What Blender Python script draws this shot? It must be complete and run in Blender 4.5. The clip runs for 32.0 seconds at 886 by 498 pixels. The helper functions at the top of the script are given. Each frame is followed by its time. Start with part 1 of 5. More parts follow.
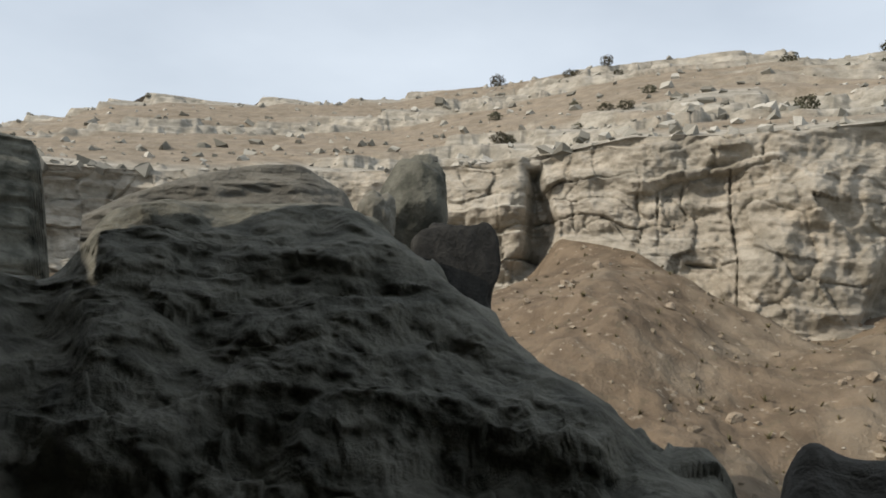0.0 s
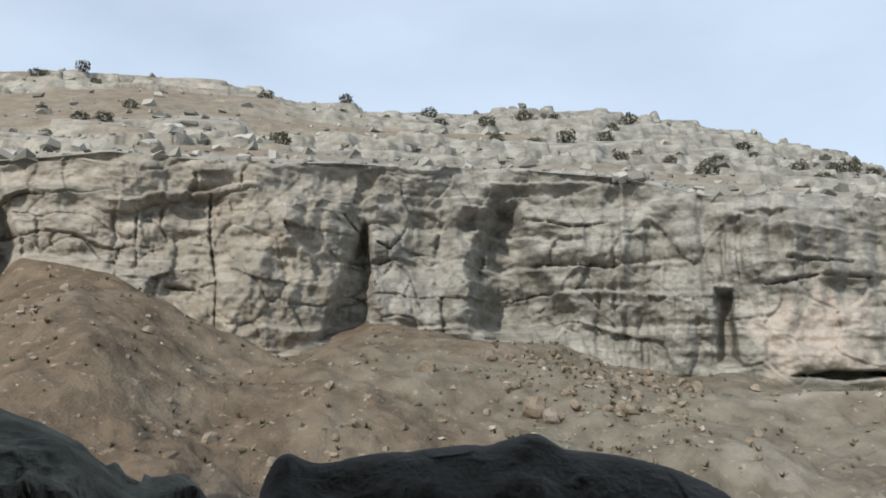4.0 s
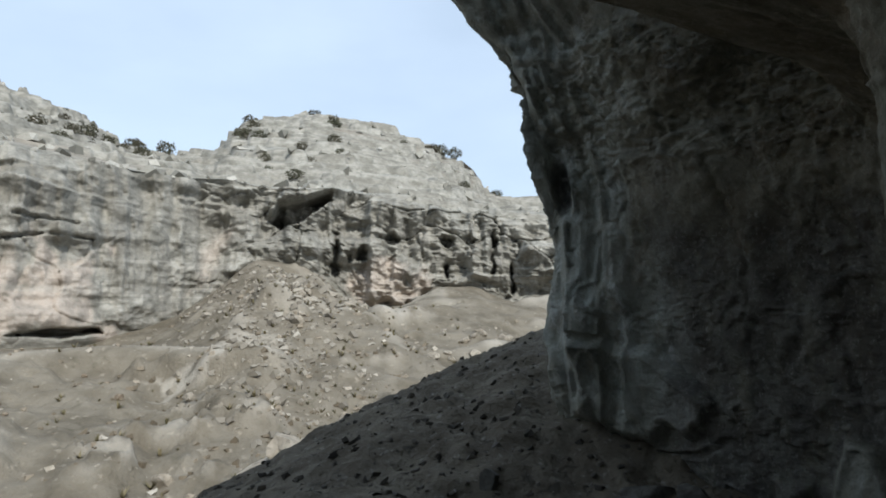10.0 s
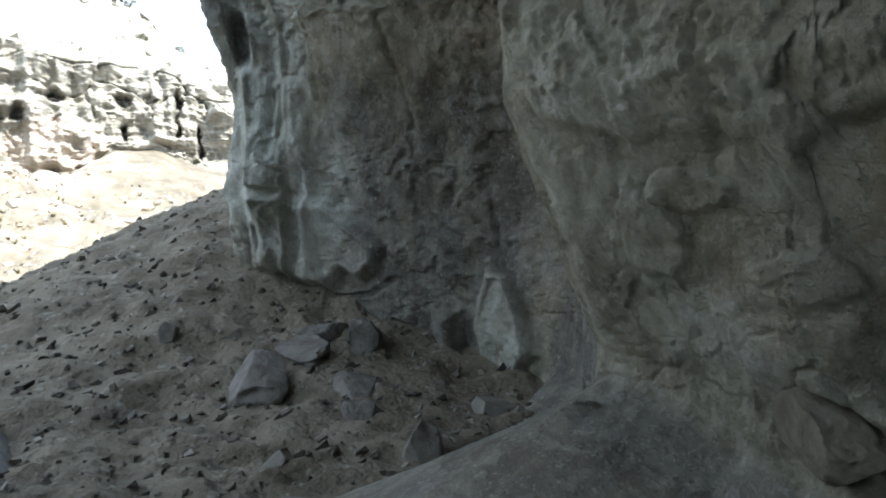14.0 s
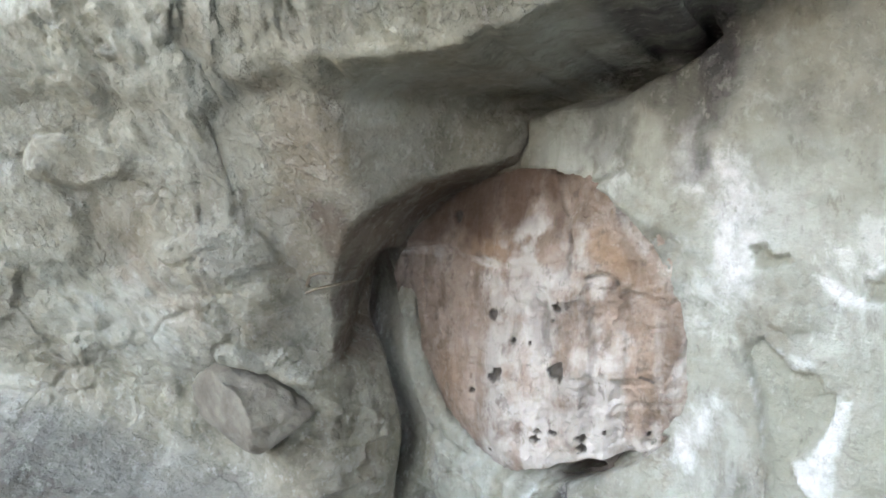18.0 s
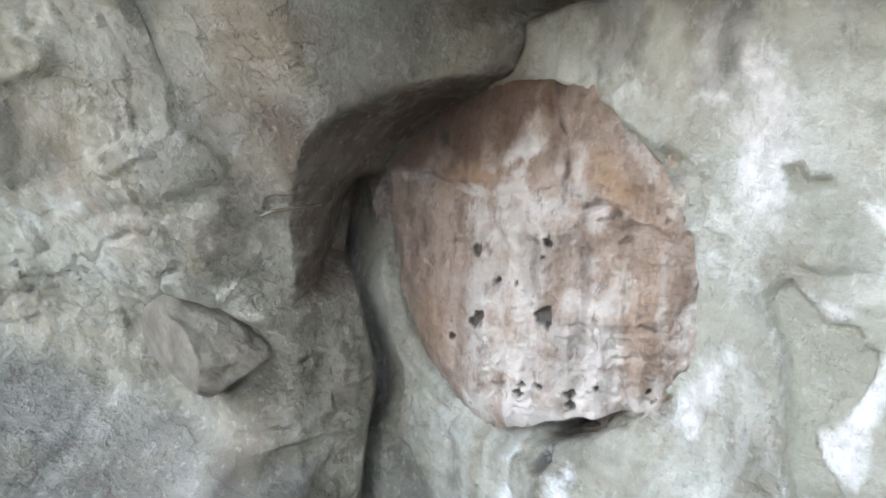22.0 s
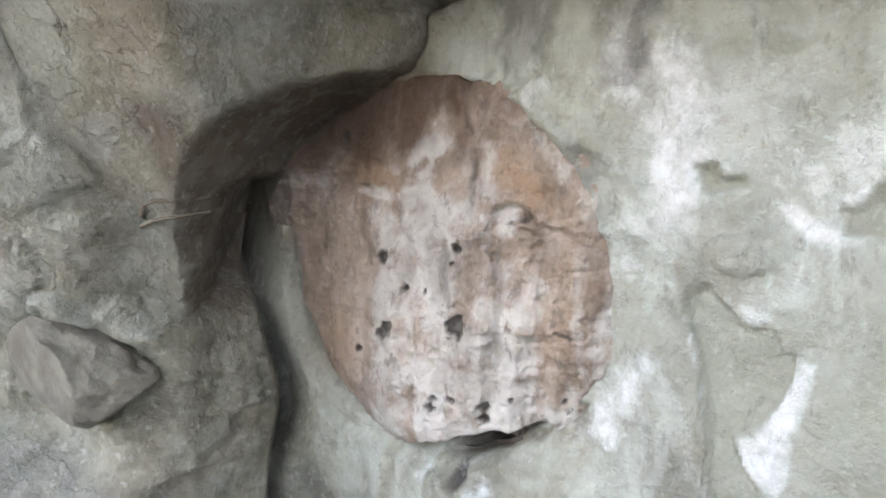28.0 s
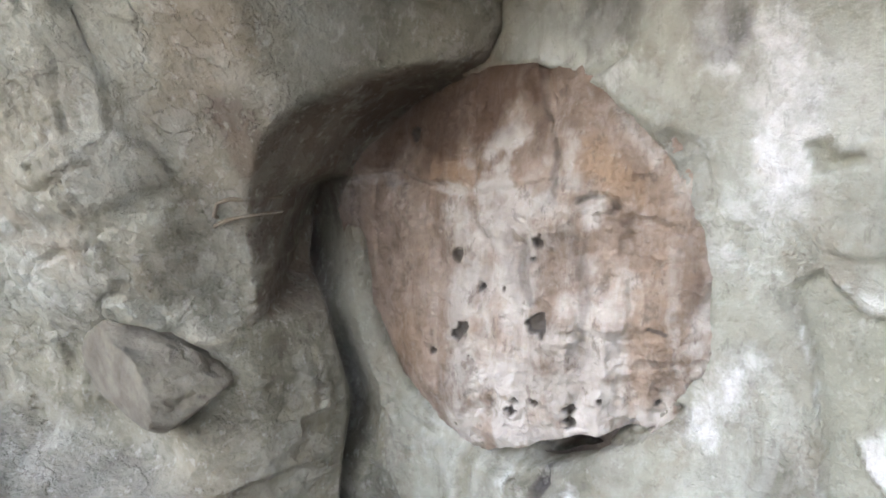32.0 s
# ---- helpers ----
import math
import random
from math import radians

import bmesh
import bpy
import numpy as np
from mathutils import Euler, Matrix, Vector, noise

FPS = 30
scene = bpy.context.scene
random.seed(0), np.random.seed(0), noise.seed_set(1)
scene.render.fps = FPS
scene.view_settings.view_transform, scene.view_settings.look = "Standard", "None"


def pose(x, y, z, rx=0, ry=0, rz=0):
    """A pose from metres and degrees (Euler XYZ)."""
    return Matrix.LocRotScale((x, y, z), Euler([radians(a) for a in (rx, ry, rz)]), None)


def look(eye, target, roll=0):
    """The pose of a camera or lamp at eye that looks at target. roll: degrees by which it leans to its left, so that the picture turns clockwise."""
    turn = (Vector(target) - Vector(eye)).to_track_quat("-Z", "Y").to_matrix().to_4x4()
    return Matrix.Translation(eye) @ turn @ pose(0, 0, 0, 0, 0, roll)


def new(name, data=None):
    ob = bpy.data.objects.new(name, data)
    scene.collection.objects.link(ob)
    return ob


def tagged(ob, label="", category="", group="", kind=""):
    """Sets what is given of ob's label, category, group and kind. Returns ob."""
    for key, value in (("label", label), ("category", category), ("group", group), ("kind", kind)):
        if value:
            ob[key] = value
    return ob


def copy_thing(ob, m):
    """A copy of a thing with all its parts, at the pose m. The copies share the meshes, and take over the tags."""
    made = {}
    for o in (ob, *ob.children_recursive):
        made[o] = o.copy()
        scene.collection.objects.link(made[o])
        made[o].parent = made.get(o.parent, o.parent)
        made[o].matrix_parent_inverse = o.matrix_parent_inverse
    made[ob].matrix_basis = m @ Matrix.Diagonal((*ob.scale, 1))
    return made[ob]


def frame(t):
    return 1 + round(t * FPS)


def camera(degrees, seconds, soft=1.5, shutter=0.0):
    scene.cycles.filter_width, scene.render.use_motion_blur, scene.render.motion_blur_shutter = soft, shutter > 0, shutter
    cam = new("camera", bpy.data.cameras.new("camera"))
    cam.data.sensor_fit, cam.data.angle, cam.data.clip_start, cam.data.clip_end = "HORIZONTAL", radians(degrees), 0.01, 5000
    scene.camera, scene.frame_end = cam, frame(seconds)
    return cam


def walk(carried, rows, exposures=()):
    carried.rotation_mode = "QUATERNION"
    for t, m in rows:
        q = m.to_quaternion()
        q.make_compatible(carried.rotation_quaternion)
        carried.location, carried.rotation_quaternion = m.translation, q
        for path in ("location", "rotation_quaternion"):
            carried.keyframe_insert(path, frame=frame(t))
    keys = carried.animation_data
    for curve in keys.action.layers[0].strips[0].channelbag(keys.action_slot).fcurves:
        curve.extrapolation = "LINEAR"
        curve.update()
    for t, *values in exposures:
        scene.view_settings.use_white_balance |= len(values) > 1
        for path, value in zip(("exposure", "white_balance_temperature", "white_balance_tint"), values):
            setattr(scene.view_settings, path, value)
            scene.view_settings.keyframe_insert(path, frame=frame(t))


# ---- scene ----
cam = camera(62.3, 32.0, soft=1.8)
# seconds, x, y, z, yaw, pitch, roll
PATH = [
    (0.0, -0.820, -1.248, 1.600, 181.80, 4.75, 3.61),
    (0.5, -0.817, -1.266, 1.602, 179.19, 5.01, 3.47),
    (1.0, -0.822, -1.266, 1.603, 174.38, 6.25, 3.03),
    (1.5, -0.821, -1.291, 1.607, 171.09, 6.84, 2.09),
    (2.0, -0.834, -1.272, 1.606, 166.46, 7.07, 2.16),
    (2.5, -0.829, -1.259, 1.606, 161.57, 7.36, 2.10),
    (3.0, -0.795, -1.261, 1.607, 155.58, 8.05, 1.66),
    (3.5, -0.786, -1.263, 1.613, 150.77, 7.90, 1.10),
    (4.0, -0.786, -1.262, 1.618, 142.51, 7.91, 0.49),
    (4.5, -0.798, -1.272, 1.625, 135.67, 8.05, 0.46),
    (6.5, -0.725, -1.239, 1.648, 113.05, 7.74, 0.68),
    (7.0, -0.711, -1.237, 1.646, 109.76, 7.20, 0.71),
    (7.5, -0.701, -1.239, 1.635, 107.02, 6.76, 0.35),
    (8.0, -0.693, -1.236, 1.629, 102.81, 5.92, 0.47),
    (8.5, -0.709, -1.225, 1.626, 99.33, 5.09, 0.17),
    (9.0, -0.738, -1.203, 1.624, 95.12, 5.00, 0.27),
    (9.5, -0.761, -1.179, 1.619, 89.89, 5.38, 0.00),
    (10.0, -0.792, -1.149, 1.624, 86.70, 4.90, -0.12),
    (10.5, -0.809, -1.137, 1.621, 86.43, 3.66, 0.13),
    (11.0, -0.832, -1.121, 1.607, 85.52, 2.53, -0.04),
    (11.5, -0.794, -1.125, 1.591, 85.31, 0.89, 0.06),
    (12.0, -0.792, -1.126, 1.586, 83.09, -1.88, -0.23),
    (12.5, -0.770, -1.107, 1.562, 78.68, -3.53, -0.34),
    (13.0, -0.721, -1.090, 1.547, 73.03, -4.79, -0.38),
    (13.5, -0.604, -1.078, 1.529, 68.45, -5.41, -0.76),
    (15.5, -0.723, -1.062, 1.498, 44.87, -4.69, 0.43),
    (16.0, -0.732, -1.029, 1.499, 38.10, -3.79, -0.14),
    (16.5, -0.759, -0.996, 1.511, 29.36, -2.72, -0.37),
    (17.0, -0.778, -0.960, 1.528, 23.00, -4.31, -0.14),
    (17.5, -0.779, -0.941, 1.516, 20.10, -5.95, -0.29),
    (18.0, -0.780, -0.918, 1.497, 18.51, -7.88, -0.19),
    (18.5, -0.797, -0.898, 1.480, 18.45, -10.08, -0.35),
    (19.0, -0.808, -0.882, 1.469, 18.42, -11.71, 0.15),
    (19.5, -0.801, -0.852, 1.447, 18.82, -11.11, -0.47),
    (20.0, -0.799, -0.808, 1.428, 20.36, -10.99, -0.59),
    (20.5, -0.793, -0.747, 1.417, 20.25, -9.53, 0.29),
    (21.0, -0.779, -0.697, 1.405, 21.21, -10.98, 0.58),
    (21.5, -0.770, -0.662, 1.398, 20.40, -11.43, 0.76),
    (22.0, -0.754, -0.623, 1.374, 20.31, -11.24, 1.50),
    (22.5, -0.787, -0.621, 1.377, 16.08, -9.56, 0.99),
    (23.0, -0.775, -0.580, 1.375, 14.82, -10.39, 0.71),
    (23.5, -0.781, -0.581, 1.365, 11.60, -10.65, 3.02),
    (24.0, -0.758, -0.552, 1.366, 11.62, -11.81, 2.77),
    (24.5, -0.758, -0.551, 1.372, 10.92, -11.38, 3.00),
    (25.0, -0.795, -0.554, 1.376, 9.52, -11.68, 3.06),
    (25.5, -0.792, -0.551, 1.368, 9.14, -11.34, 2.70),
    (26.0, -0.790, -0.549, 1.359, 8.82, -11.15, 2.35),
    (26.5, -0.742, -0.525, 1.384, 10.25, -10.95, 1.90),
    (27.0, -0.776, -0.535, 1.378, 12.29, -10.44, 1.55),
    (27.5, -0.780, -0.522, 1.379, 14.10, -10.76, 0.79),
    (28.0, -0.775, -0.509, 1.376, 13.25, -11.33, 1.40),
    (28.5, -0.773, -0.507, 1.375, 13.18, -11.36, 1.24),
    (29.0, -0.774, -0.512, 1.379, 11.45, -11.52, 1.79),
    (29.5, -0.781, -0.506, 1.377, 13.18, -12.70, 1.83),
    (30.0, -0.773, -0.513, 1.361, 13.32, -12.25, 1.27),
    (30.5, -0.765, -0.516, 1.374, 13.61, -12.63, 1.42),
    (31.0, -0.772, -0.515, 1.368, 17.18, -12.51, -1.26),
    (31.5, -0.808, -0.511, 1.355, 17.87, -12.02, -0.90),
    (32.0, -0.852, -0.473, 1.323, 17.12, -10.23, -0.26),
]
EXPOSURE = [(0.0, 0.05, 7050, 11), (1.5, 0.08, 6800, 11), (3.0, 0.05, 6500, 10), (4.5, 0.0, 6350, 9), (7.0, -0.2, 6000, 8), (9.0, 0.0, 6150, 8), (11.0, 0.3, 6150, 8), (12.0, 0.65, 6150, 8), (13.0, 1.2, 6150, 8), (13.5, 1.55, 6150, 8), (15.5, 3.75, 6450, 10), (16.5, 4.3, 6450, 12), (17.5, 4.5, 6450, 13), (19.0, 4.6, 6450, 14), (23.0, 4.52, 6450, 15), (28.0, 4.45, 6600, 16), (32.0, 4.5, 6750, 18)]
walk(cam, [(t, pose(x, y, z, 90 + pitch, 0, yaw) @ pose(0, 0, 0, 0, 0, roll)) for t, x, y, z, yaw, pitch, roll in PATH], EXPOSURE)

# ---- light: low sun behind the near wall, blue sky with thin cloud ----
SUN = Vector((0.80, 0.33, 0.62)).normalized()
world = bpy.data.worlds.new("sky")
scene.world = world
world.use_nodes = True
wn, wl = world.node_tree.nodes, world.node_tree.links
sky = wn.new("ShaderNodeTexSky")
sky.sky_type, sky.sun_disc = "NISHITA", False
sky.sun_elevation, sky.sun_rotation = math.asin(SUN.z), math.atan2(SUN.x, SUN.y)
sky.air_density, sky.dust_density, sky.ozone_density = 1.0, 2.0, 1.0
wcoord, wmap = wn.new("ShaderNodeTexCoord"), wn.new("ShaderNodeMapping")
wmap.inputs["Scale"].default_value = (1.6, 1.6, 4.0)
wnoise, wramp, wmix = wn.new("ShaderNodeTexNoise"), wn.new("ShaderNodeValToRGB"), wn.new("ShaderNodeMix")
wnoise.inputs["Scale"].default_value, wnoise.inputs["Detail"].default_value = 1.3, 5.0
wramp.color_ramp.elements[0].position, wramp.color_ramp.elements[1].position = 0.25, 0.8
wramp.color_ramp.elements[0].color, wramp.color_ramp.elements[1].color = (0.55, 0.55, 0.55, 1), (0.85, 0.85, 0.85, 1)
wmix.data_type = "RGBA"
wmix.inputs["B"].default_value = (8.05, 9.35, 11.0, 1)
wl.new(wcoord.outputs["Generated"], wmap.inputs["Vector"])
wl.new(wmap.outputs["Vector"], wnoise.inputs["Vector"])
wl.new(wnoise.outputs["Fac"], wramp.inputs["Fac"])
wl.new(wramp.outputs["Color"], wmix.inputs["Factor"])
wl.new(sky.outputs["Color"], wmix.inputs["A"])
wl.new(wmix.outputs["Result"], wn["Background"].inputs["Color"])
wn["Background"].inputs["Strength"].default_value = 0.1
sun = new("sun", bpy.data.lights.new("sun", "SUN"))
sun.data.energy, sun.data.angle, sun.data.color = 3.4, radians(0.6), (1.0, 0.95, 0.88)
sun.matrix_world = look(SUN * 60, (0, 0, 0))

# ---- noise ----
def _hash(i, j, k, seed):
    h = (i * 374761393 + j * 668265263 + k * 2147483647 + seed * 974711) & 0xFFFFFFFF
    h = ((h ^ (h >> 13)) * 1274126177) & 0xFFFFFFFF
    h = ((h ^ (h >> 16)) * 2246822519) & 0xFFFFFFFF
    return ((h ^ (h >> 15)) & 0xFFFFFF) / float(0xFFFFFF)


def vnoise(x, y, z, seed=0):
    """Smooth value noise, -1 to 1."""
    x, y, z = np.broadcast_arrays(np.asarray(x, float), np.asarray(y, float), np.asarray(z, float))
    i, j, k = (np.floor(a).astype(np.int64) for a in (x, y, z))
    u, v, w = x - i, y - j, z - k
    u, v, w = (a * a * a * (a * (a * 6 - 15) + 10) for a in (u, v, w))
    out = 0
    for a in (0, 1):
        for b in (0, 1):
            for c in (0, 1):
                out = out + _hash(i + a, j + b, k + c, seed) * (u if a else 1 - u) * (v if b else 1 - v) * (w if c else 1 - w)
    return out * 2 - 1


def fbm(x, y, z, octaves=5, seed=0, gain=0.5):
    total, amp, f = 0, 1.0, 1.0
    for o in range(octaves):
        total = total + amp * vnoise(x * f, y * f, z * f, seed + o * 7)
        amp, f = amp * gain, f * 2.03
    return total


def ridged(x, y, z, octaves=4, seed=0):
    total, amp, f = 0, 1.0, 1.0
    for o in range(octaves):
        total = total + amp * (1 - 2 * np.abs(vnoise(x * f, y * f, z * f, seed + o * 11)))
        amp, f = amp * 0.5, f * 2.1
    return total


def cells(x, y, seed=0):
    """Distance to the nearest and to the second nearest of scattered points, and the nearest one's own random value."""
    i, j = np.floor(x).astype(np.int64), np.floor(y).astype(np.int64)
    d1, d2, r = np.full(x.shape, 9.0), np.full(x.shape, 9.0), np.zeros(x.shape)
    zero = np.zeros_like(i)
    for a in (-1, 0, 1):
        for b in (-1, 0, 1):
            px, py = i + a + _hash(i + a, j + b, zero, seed), j + b + _hash(i + a, j + b, zero + 1, seed)
            d = np.hypot(px - x, py - y)
            v = _hash(i + a, j + b, zero + 2, seed)
            near = d < d1
            d2 = np.where(near, d1, np.minimum(d2, d))
            r = np.where(near, v, r)
            d1 = np.where(near, d, d1)
    return d1, d2, r


def step(a, b, x):
    t = np.clip((x - a) / (b - a), 0, 1)
    return t * t * (3 - 2 * t)


def table(x, rows):
    xs, ys = zip(*rows)
    return np.interp(x, xs, ys)


def smooth_table(x, rows, soft):
    return sum(table(x + d * soft, rows) for d in (-1, -0.5, 0, 0.5, 1)) / 5


def inside(x, y, poly):
    """Signed distance to a closed outline, positive inside."""
    d, sign = np.full(x.shape, 1e9), np.full(x.shape, -1.0)
    for (ax, ay), (bx, by) in zip(poly, poly[1:] + poly[:1]):
        ex, ey = bx - ax, by - ay
        t = np.clip(((x - ax) * ex + (y - ay) * ey) / (ex * ex + ey * ey), 0, 1)
        d = np.minimum(d, np.hypot(x - ax - t * ex, y - ay - t * ey))
        cross = ((ay > y) != (by > y)) & (x < ax + (y - ay) / (ey if ey else 1e-9) * ex)
        sign = np.where(cross, -sign, sign)
    return d * sign


def along(x, y, line):
    """Distance to an open line."""
    d = np.full(x.shape, 1e9)
    for (ax, ay), (bx, by) in zip(line, line[1:]):
        ex, ey = bx - ax, by - ay
        t = np.clip(((x - ax) * ex + (y - ay) * ey) / (ex * ex + ey * ey), 0, 1)
        d = np.minimum(d, np.hypot(x - ax - t * ex, y - ay - t * ey))
    return d


# ---- mesh helpers ----
def sheet(name, xyz, material, masks=None, flip=False, smooth=True):
    """A grid of points (rows, columns, 3) as one mesh object; masks: named values for each point, for the material."""
    n, m = xyz.shape[:2]
    a = np.arange(n * m).reshape(n, m)
    quads = np.stack([a[:-1, :-1], a[:-1, 1:], a[1:, 1:], a[1:, :-1]], -1).reshape(-1, 4)
    if flip:
        quads = quads[:, ::-1]
    me = bpy.data.meshes.new(name)
    me.vertices.add(n * m)
    me.vertices.foreach_set("co", xyz.reshape(-1).astype(np.float32))
    me.loops.add(len(quads) * 4)
    me.loops.foreach_set("vertex_index", np.ascontiguousarray(quads).reshape(-1).astype(np.int32))
    me.polygons.add(len(quads))
    me.polygons.foreach_set("loop_start", (np.arange(len(quads)) * 4).astype(np.int32))
    me.polygons.foreach_set("use_smooth", np.full(len(quads), smooth))
    me.update(calc_edges=True)
    for key, value in (masks or {}).items():
        me.attributes.new(key, "FLOAT", "POINT").data.foreach_set("value", value.reshape(-1).astype(np.float32))
    me.materials.append(material)
    return new(name, me)


def part(name, bm, material, parent=None, label=""):
    me = bpy.data.meshes.new(name)
    bm.to_mesh(me)
    bm.free()
    me.materials.append(material)
    ob = new(name, me)
    ob.parent = parent
    return tagged(ob, label)


# ---- materials ----
class Nodes:
    def __init__(self, name, rough=0.9):
        self.m = bpy.data.materials.new(name)
        self.m.use_nodes = True
        self.n, self.l = self.m.node_tree.nodes, self.m.node_tree.links
        self.out = self.n["Principled BSDF"]
        self.out.inputs["Roughness"].default_value = rough
        self.out.inputs["Specular IOR Level"].default_value = 0.25
        self.place = self.n.new("ShaderNodeTexCoord").outputs["Object"]

    def put(self, value, socket):
        if isinstance(value, (int, float, tuple)):
            socket.default_value = value if not isinstance(value, tuple) or len(value) == 4 or socket.type == "VECTOR" else (*value, 1)
        else:
            self.l.new(value, socket)

    def noise(self, scale, detail=6, stretch=(1, 1, 1), rough=0.55, warp=0.0):
        mp, t = self.n.new("ShaderNodeMapping"), self.n.new("ShaderNodeTexNoise")
        mp.inputs["Scale"].default_value = stretch
        self.l.new(self.place, mp.inputs["Vector"])
        self.l.new(mp.outputs["Vector"], t.inputs["Vector"])
        t.inputs["Scale"].default_value, t.inputs["Detail"].default_value = scale, detail
        t.inputs["Roughness"].default_value, t.inputs["Distortion"].default_value = rough, warp
        return t.outputs["Fac"]

    def voronoi(self, scale, feature="F1", stretch=(1, 1, 1), out="Distance"):
        mp, t = self.n.new("ShaderNodeMapping"), self.n.new("ShaderNodeTexVoronoi")
        mp.inputs["Scale"].default_value = stretch
        self.l.new(self.place, mp.inputs["Vector"])
        self.l.new(mp.outputs["Vector"], t.inputs["Vector"])
        t.feature = feature
        t.inputs["Scale"].default_value = scale
        return t.outputs[out]

    def ramp(self, value, a, b, lo=0.0, hi=1.0):
        t = self.n.new("ShaderNodeMapRange")
        t.interpolation_type = "SMOOTHSTEP"
        self.put(value, t.inputs["Value"])
        for key, v in zip(("From Min", "From Max", "To Min", "To Max"), (a, b, lo, hi)):
            t.inputs[key].default_value = v
        return t.outputs["Result"]

    def math(self, op, a, b=0.0):
        t = self.n.new("ShaderNodeMath")
        t.operation = op
        self.put(a, t.inputs[0])
        self.put(b, t.inputs[1])
        return t.outputs[0]

    def mix(self, f, a, b, blend="MIX"):
        t = self.n.new("ShaderNodeMix")
        t.data_type, t.blend_type = "RGBA", blend
        self.put(f, t.inputs["Factor"])
        self.put(a, t.inputs["A"])
        self.put(b, t.inputs["B"])
        return t.outputs["Result"]

    def mask(self, name):
        t = self.n.new("ShaderNodeAttribute")
        t.attribute_name = name
        return t.outputs["Fac"]

    def own(self):
        return self.n.new("ShaderNodeObjectInfo").outputs["Random"]

    def done(self, colour, height=None, strength=0.5, distance=0.02):
        self.put(colour, self.out.inputs["Base Color"])
        if height is not None:
            t = self.n.new("ShaderNodeBump")
            t.inputs["Strength"].default_value, t.inputs["Distance"].default_value = strength, distance
            self.l.new(height, t.inputs["Height"])
            self.l.new(t.outputs["Normal"], self.out.inputs["Normal"])
        return self.m


def far_rock_material():
    k = Nodes("weathered_limestone", 0.95)
    big, mid, fine = k.noise(0.22, 5, (1, 1, 1.6)), k.noise(0.8, 7, (1, 1, 1.9), 0.62), k.noise(6.0, 6)
    grey = k.mix(k.ramp(mid, 0.36, 0.66), (0.165, 0.158, 0.132), (0.345, 0.332, 0.29))
    warm = k.mix(k.ramp(mid, 0.34, 0.66), (0.205, 0.175, 0.130), (0.375, 0.333, 0.268))
    col = k.mix(k.mask("warm"), grey, warm)
    col = k.mix(k.ramp(big, 0.45, 0.62, 0, 0.4), col, (0.215, 0.20, 0.165))
    col = k.mix(k.math("MULTIPLY", k.mask("pink"), k.ramp(mid, 0.3, 0.6, 0.45, 0.85)), col, k.mix(fine, (0.38, 0.315, 0.26), (0.50, 0.43, 0.365)))
    streak = k.noise(0.8, 7, (1, 1, 0.10), 0.62, 0.2)
    col = k.mix(k.math("MULTIPLY", k.ramp(streak, 0.50, 0.66, 0, 0.62), k.mask("drip")), col, (0.125, 0.12, 0.105))
    col = k.mix(k.ramp(k.noise(1.5, 7), 0.60, 0.70, 0, 0.45), col, (0.13, 0.125, 0.095))
    bed = k.noise(0.42, 6, (0.14, 0.14, 4.0), 0.58)
    col = k.mix(k.ramp(bed, 0.55, 0.64, 0, 0.3), col, (0.135, 0.13, 0.11))
    col = k.mix(k.ramp(bed, 0.46, 0.36, 0, 0.32), col, (0.43, 0.41, 0.36))
    soil = k.mix(k.ramp(k.noise(1.0, 6), 0.35, 0.7), (0.160, 0.128, 0.090), (0.235, 0.192, 0.140))
    col = k.mix(k.mask("soil"), col, soil)
    col = k.mix(k.ramp(fine, 0.3, 0.75, 0.0, 0.25), col, k.mix(0.5, col, (0.55, 0.52, 0.45)))
    return k.done(col, k.math("ADD", mid, k.math("MULTIPLY", fine, 0.16)), 0.55, 0.32)


def soil_material():
    k = Nodes("dry_soil", 0.95)
    big, mid, fine = k.noise(0.25, 4), k.noise(0.9, 7, rough=0.58), k.noise(9.0, 6)
    col = k.mix(k.ramp(mid, 0.3, 0.7), (0.100, 0.074, 0.050), (0.180, 0.136, 0.093))
    green = k.mix(k.ramp(mid, 0.3, 0.7), (0.125, 0.107, 0.078), (0.208, 0.183, 0.141))
    col = k.mix(k.mask("green"), col, green)
    col = k.mix(k.ramp(big, 0.5, 0.66, 0, 0.45), col, k.mix(0.5, col, (0.30, 0.265, 0.205)))
    col = k.mix(k.ramp(k.noise(3.0, 7), 0.60, 0.70, 0, 0.5), col, (0.37, 0.325, 0.255))
    col = k.mix(k.ramp(k.noise(1.7, 6, warp=0.6), 0.58, 0.7, 0, 0.5), col, (0.095, 0.083, 0.055))
    col = k.mix(k.mask("rock"), col, k.mix(mid, (0.27, 0.245, 0.20), (0.46, 0.42, 0.35)))
    return k.done(col, k.math("ADD", mid, k.math("MULTIPLY", fine, 0.7)), 0.7, 0.15)


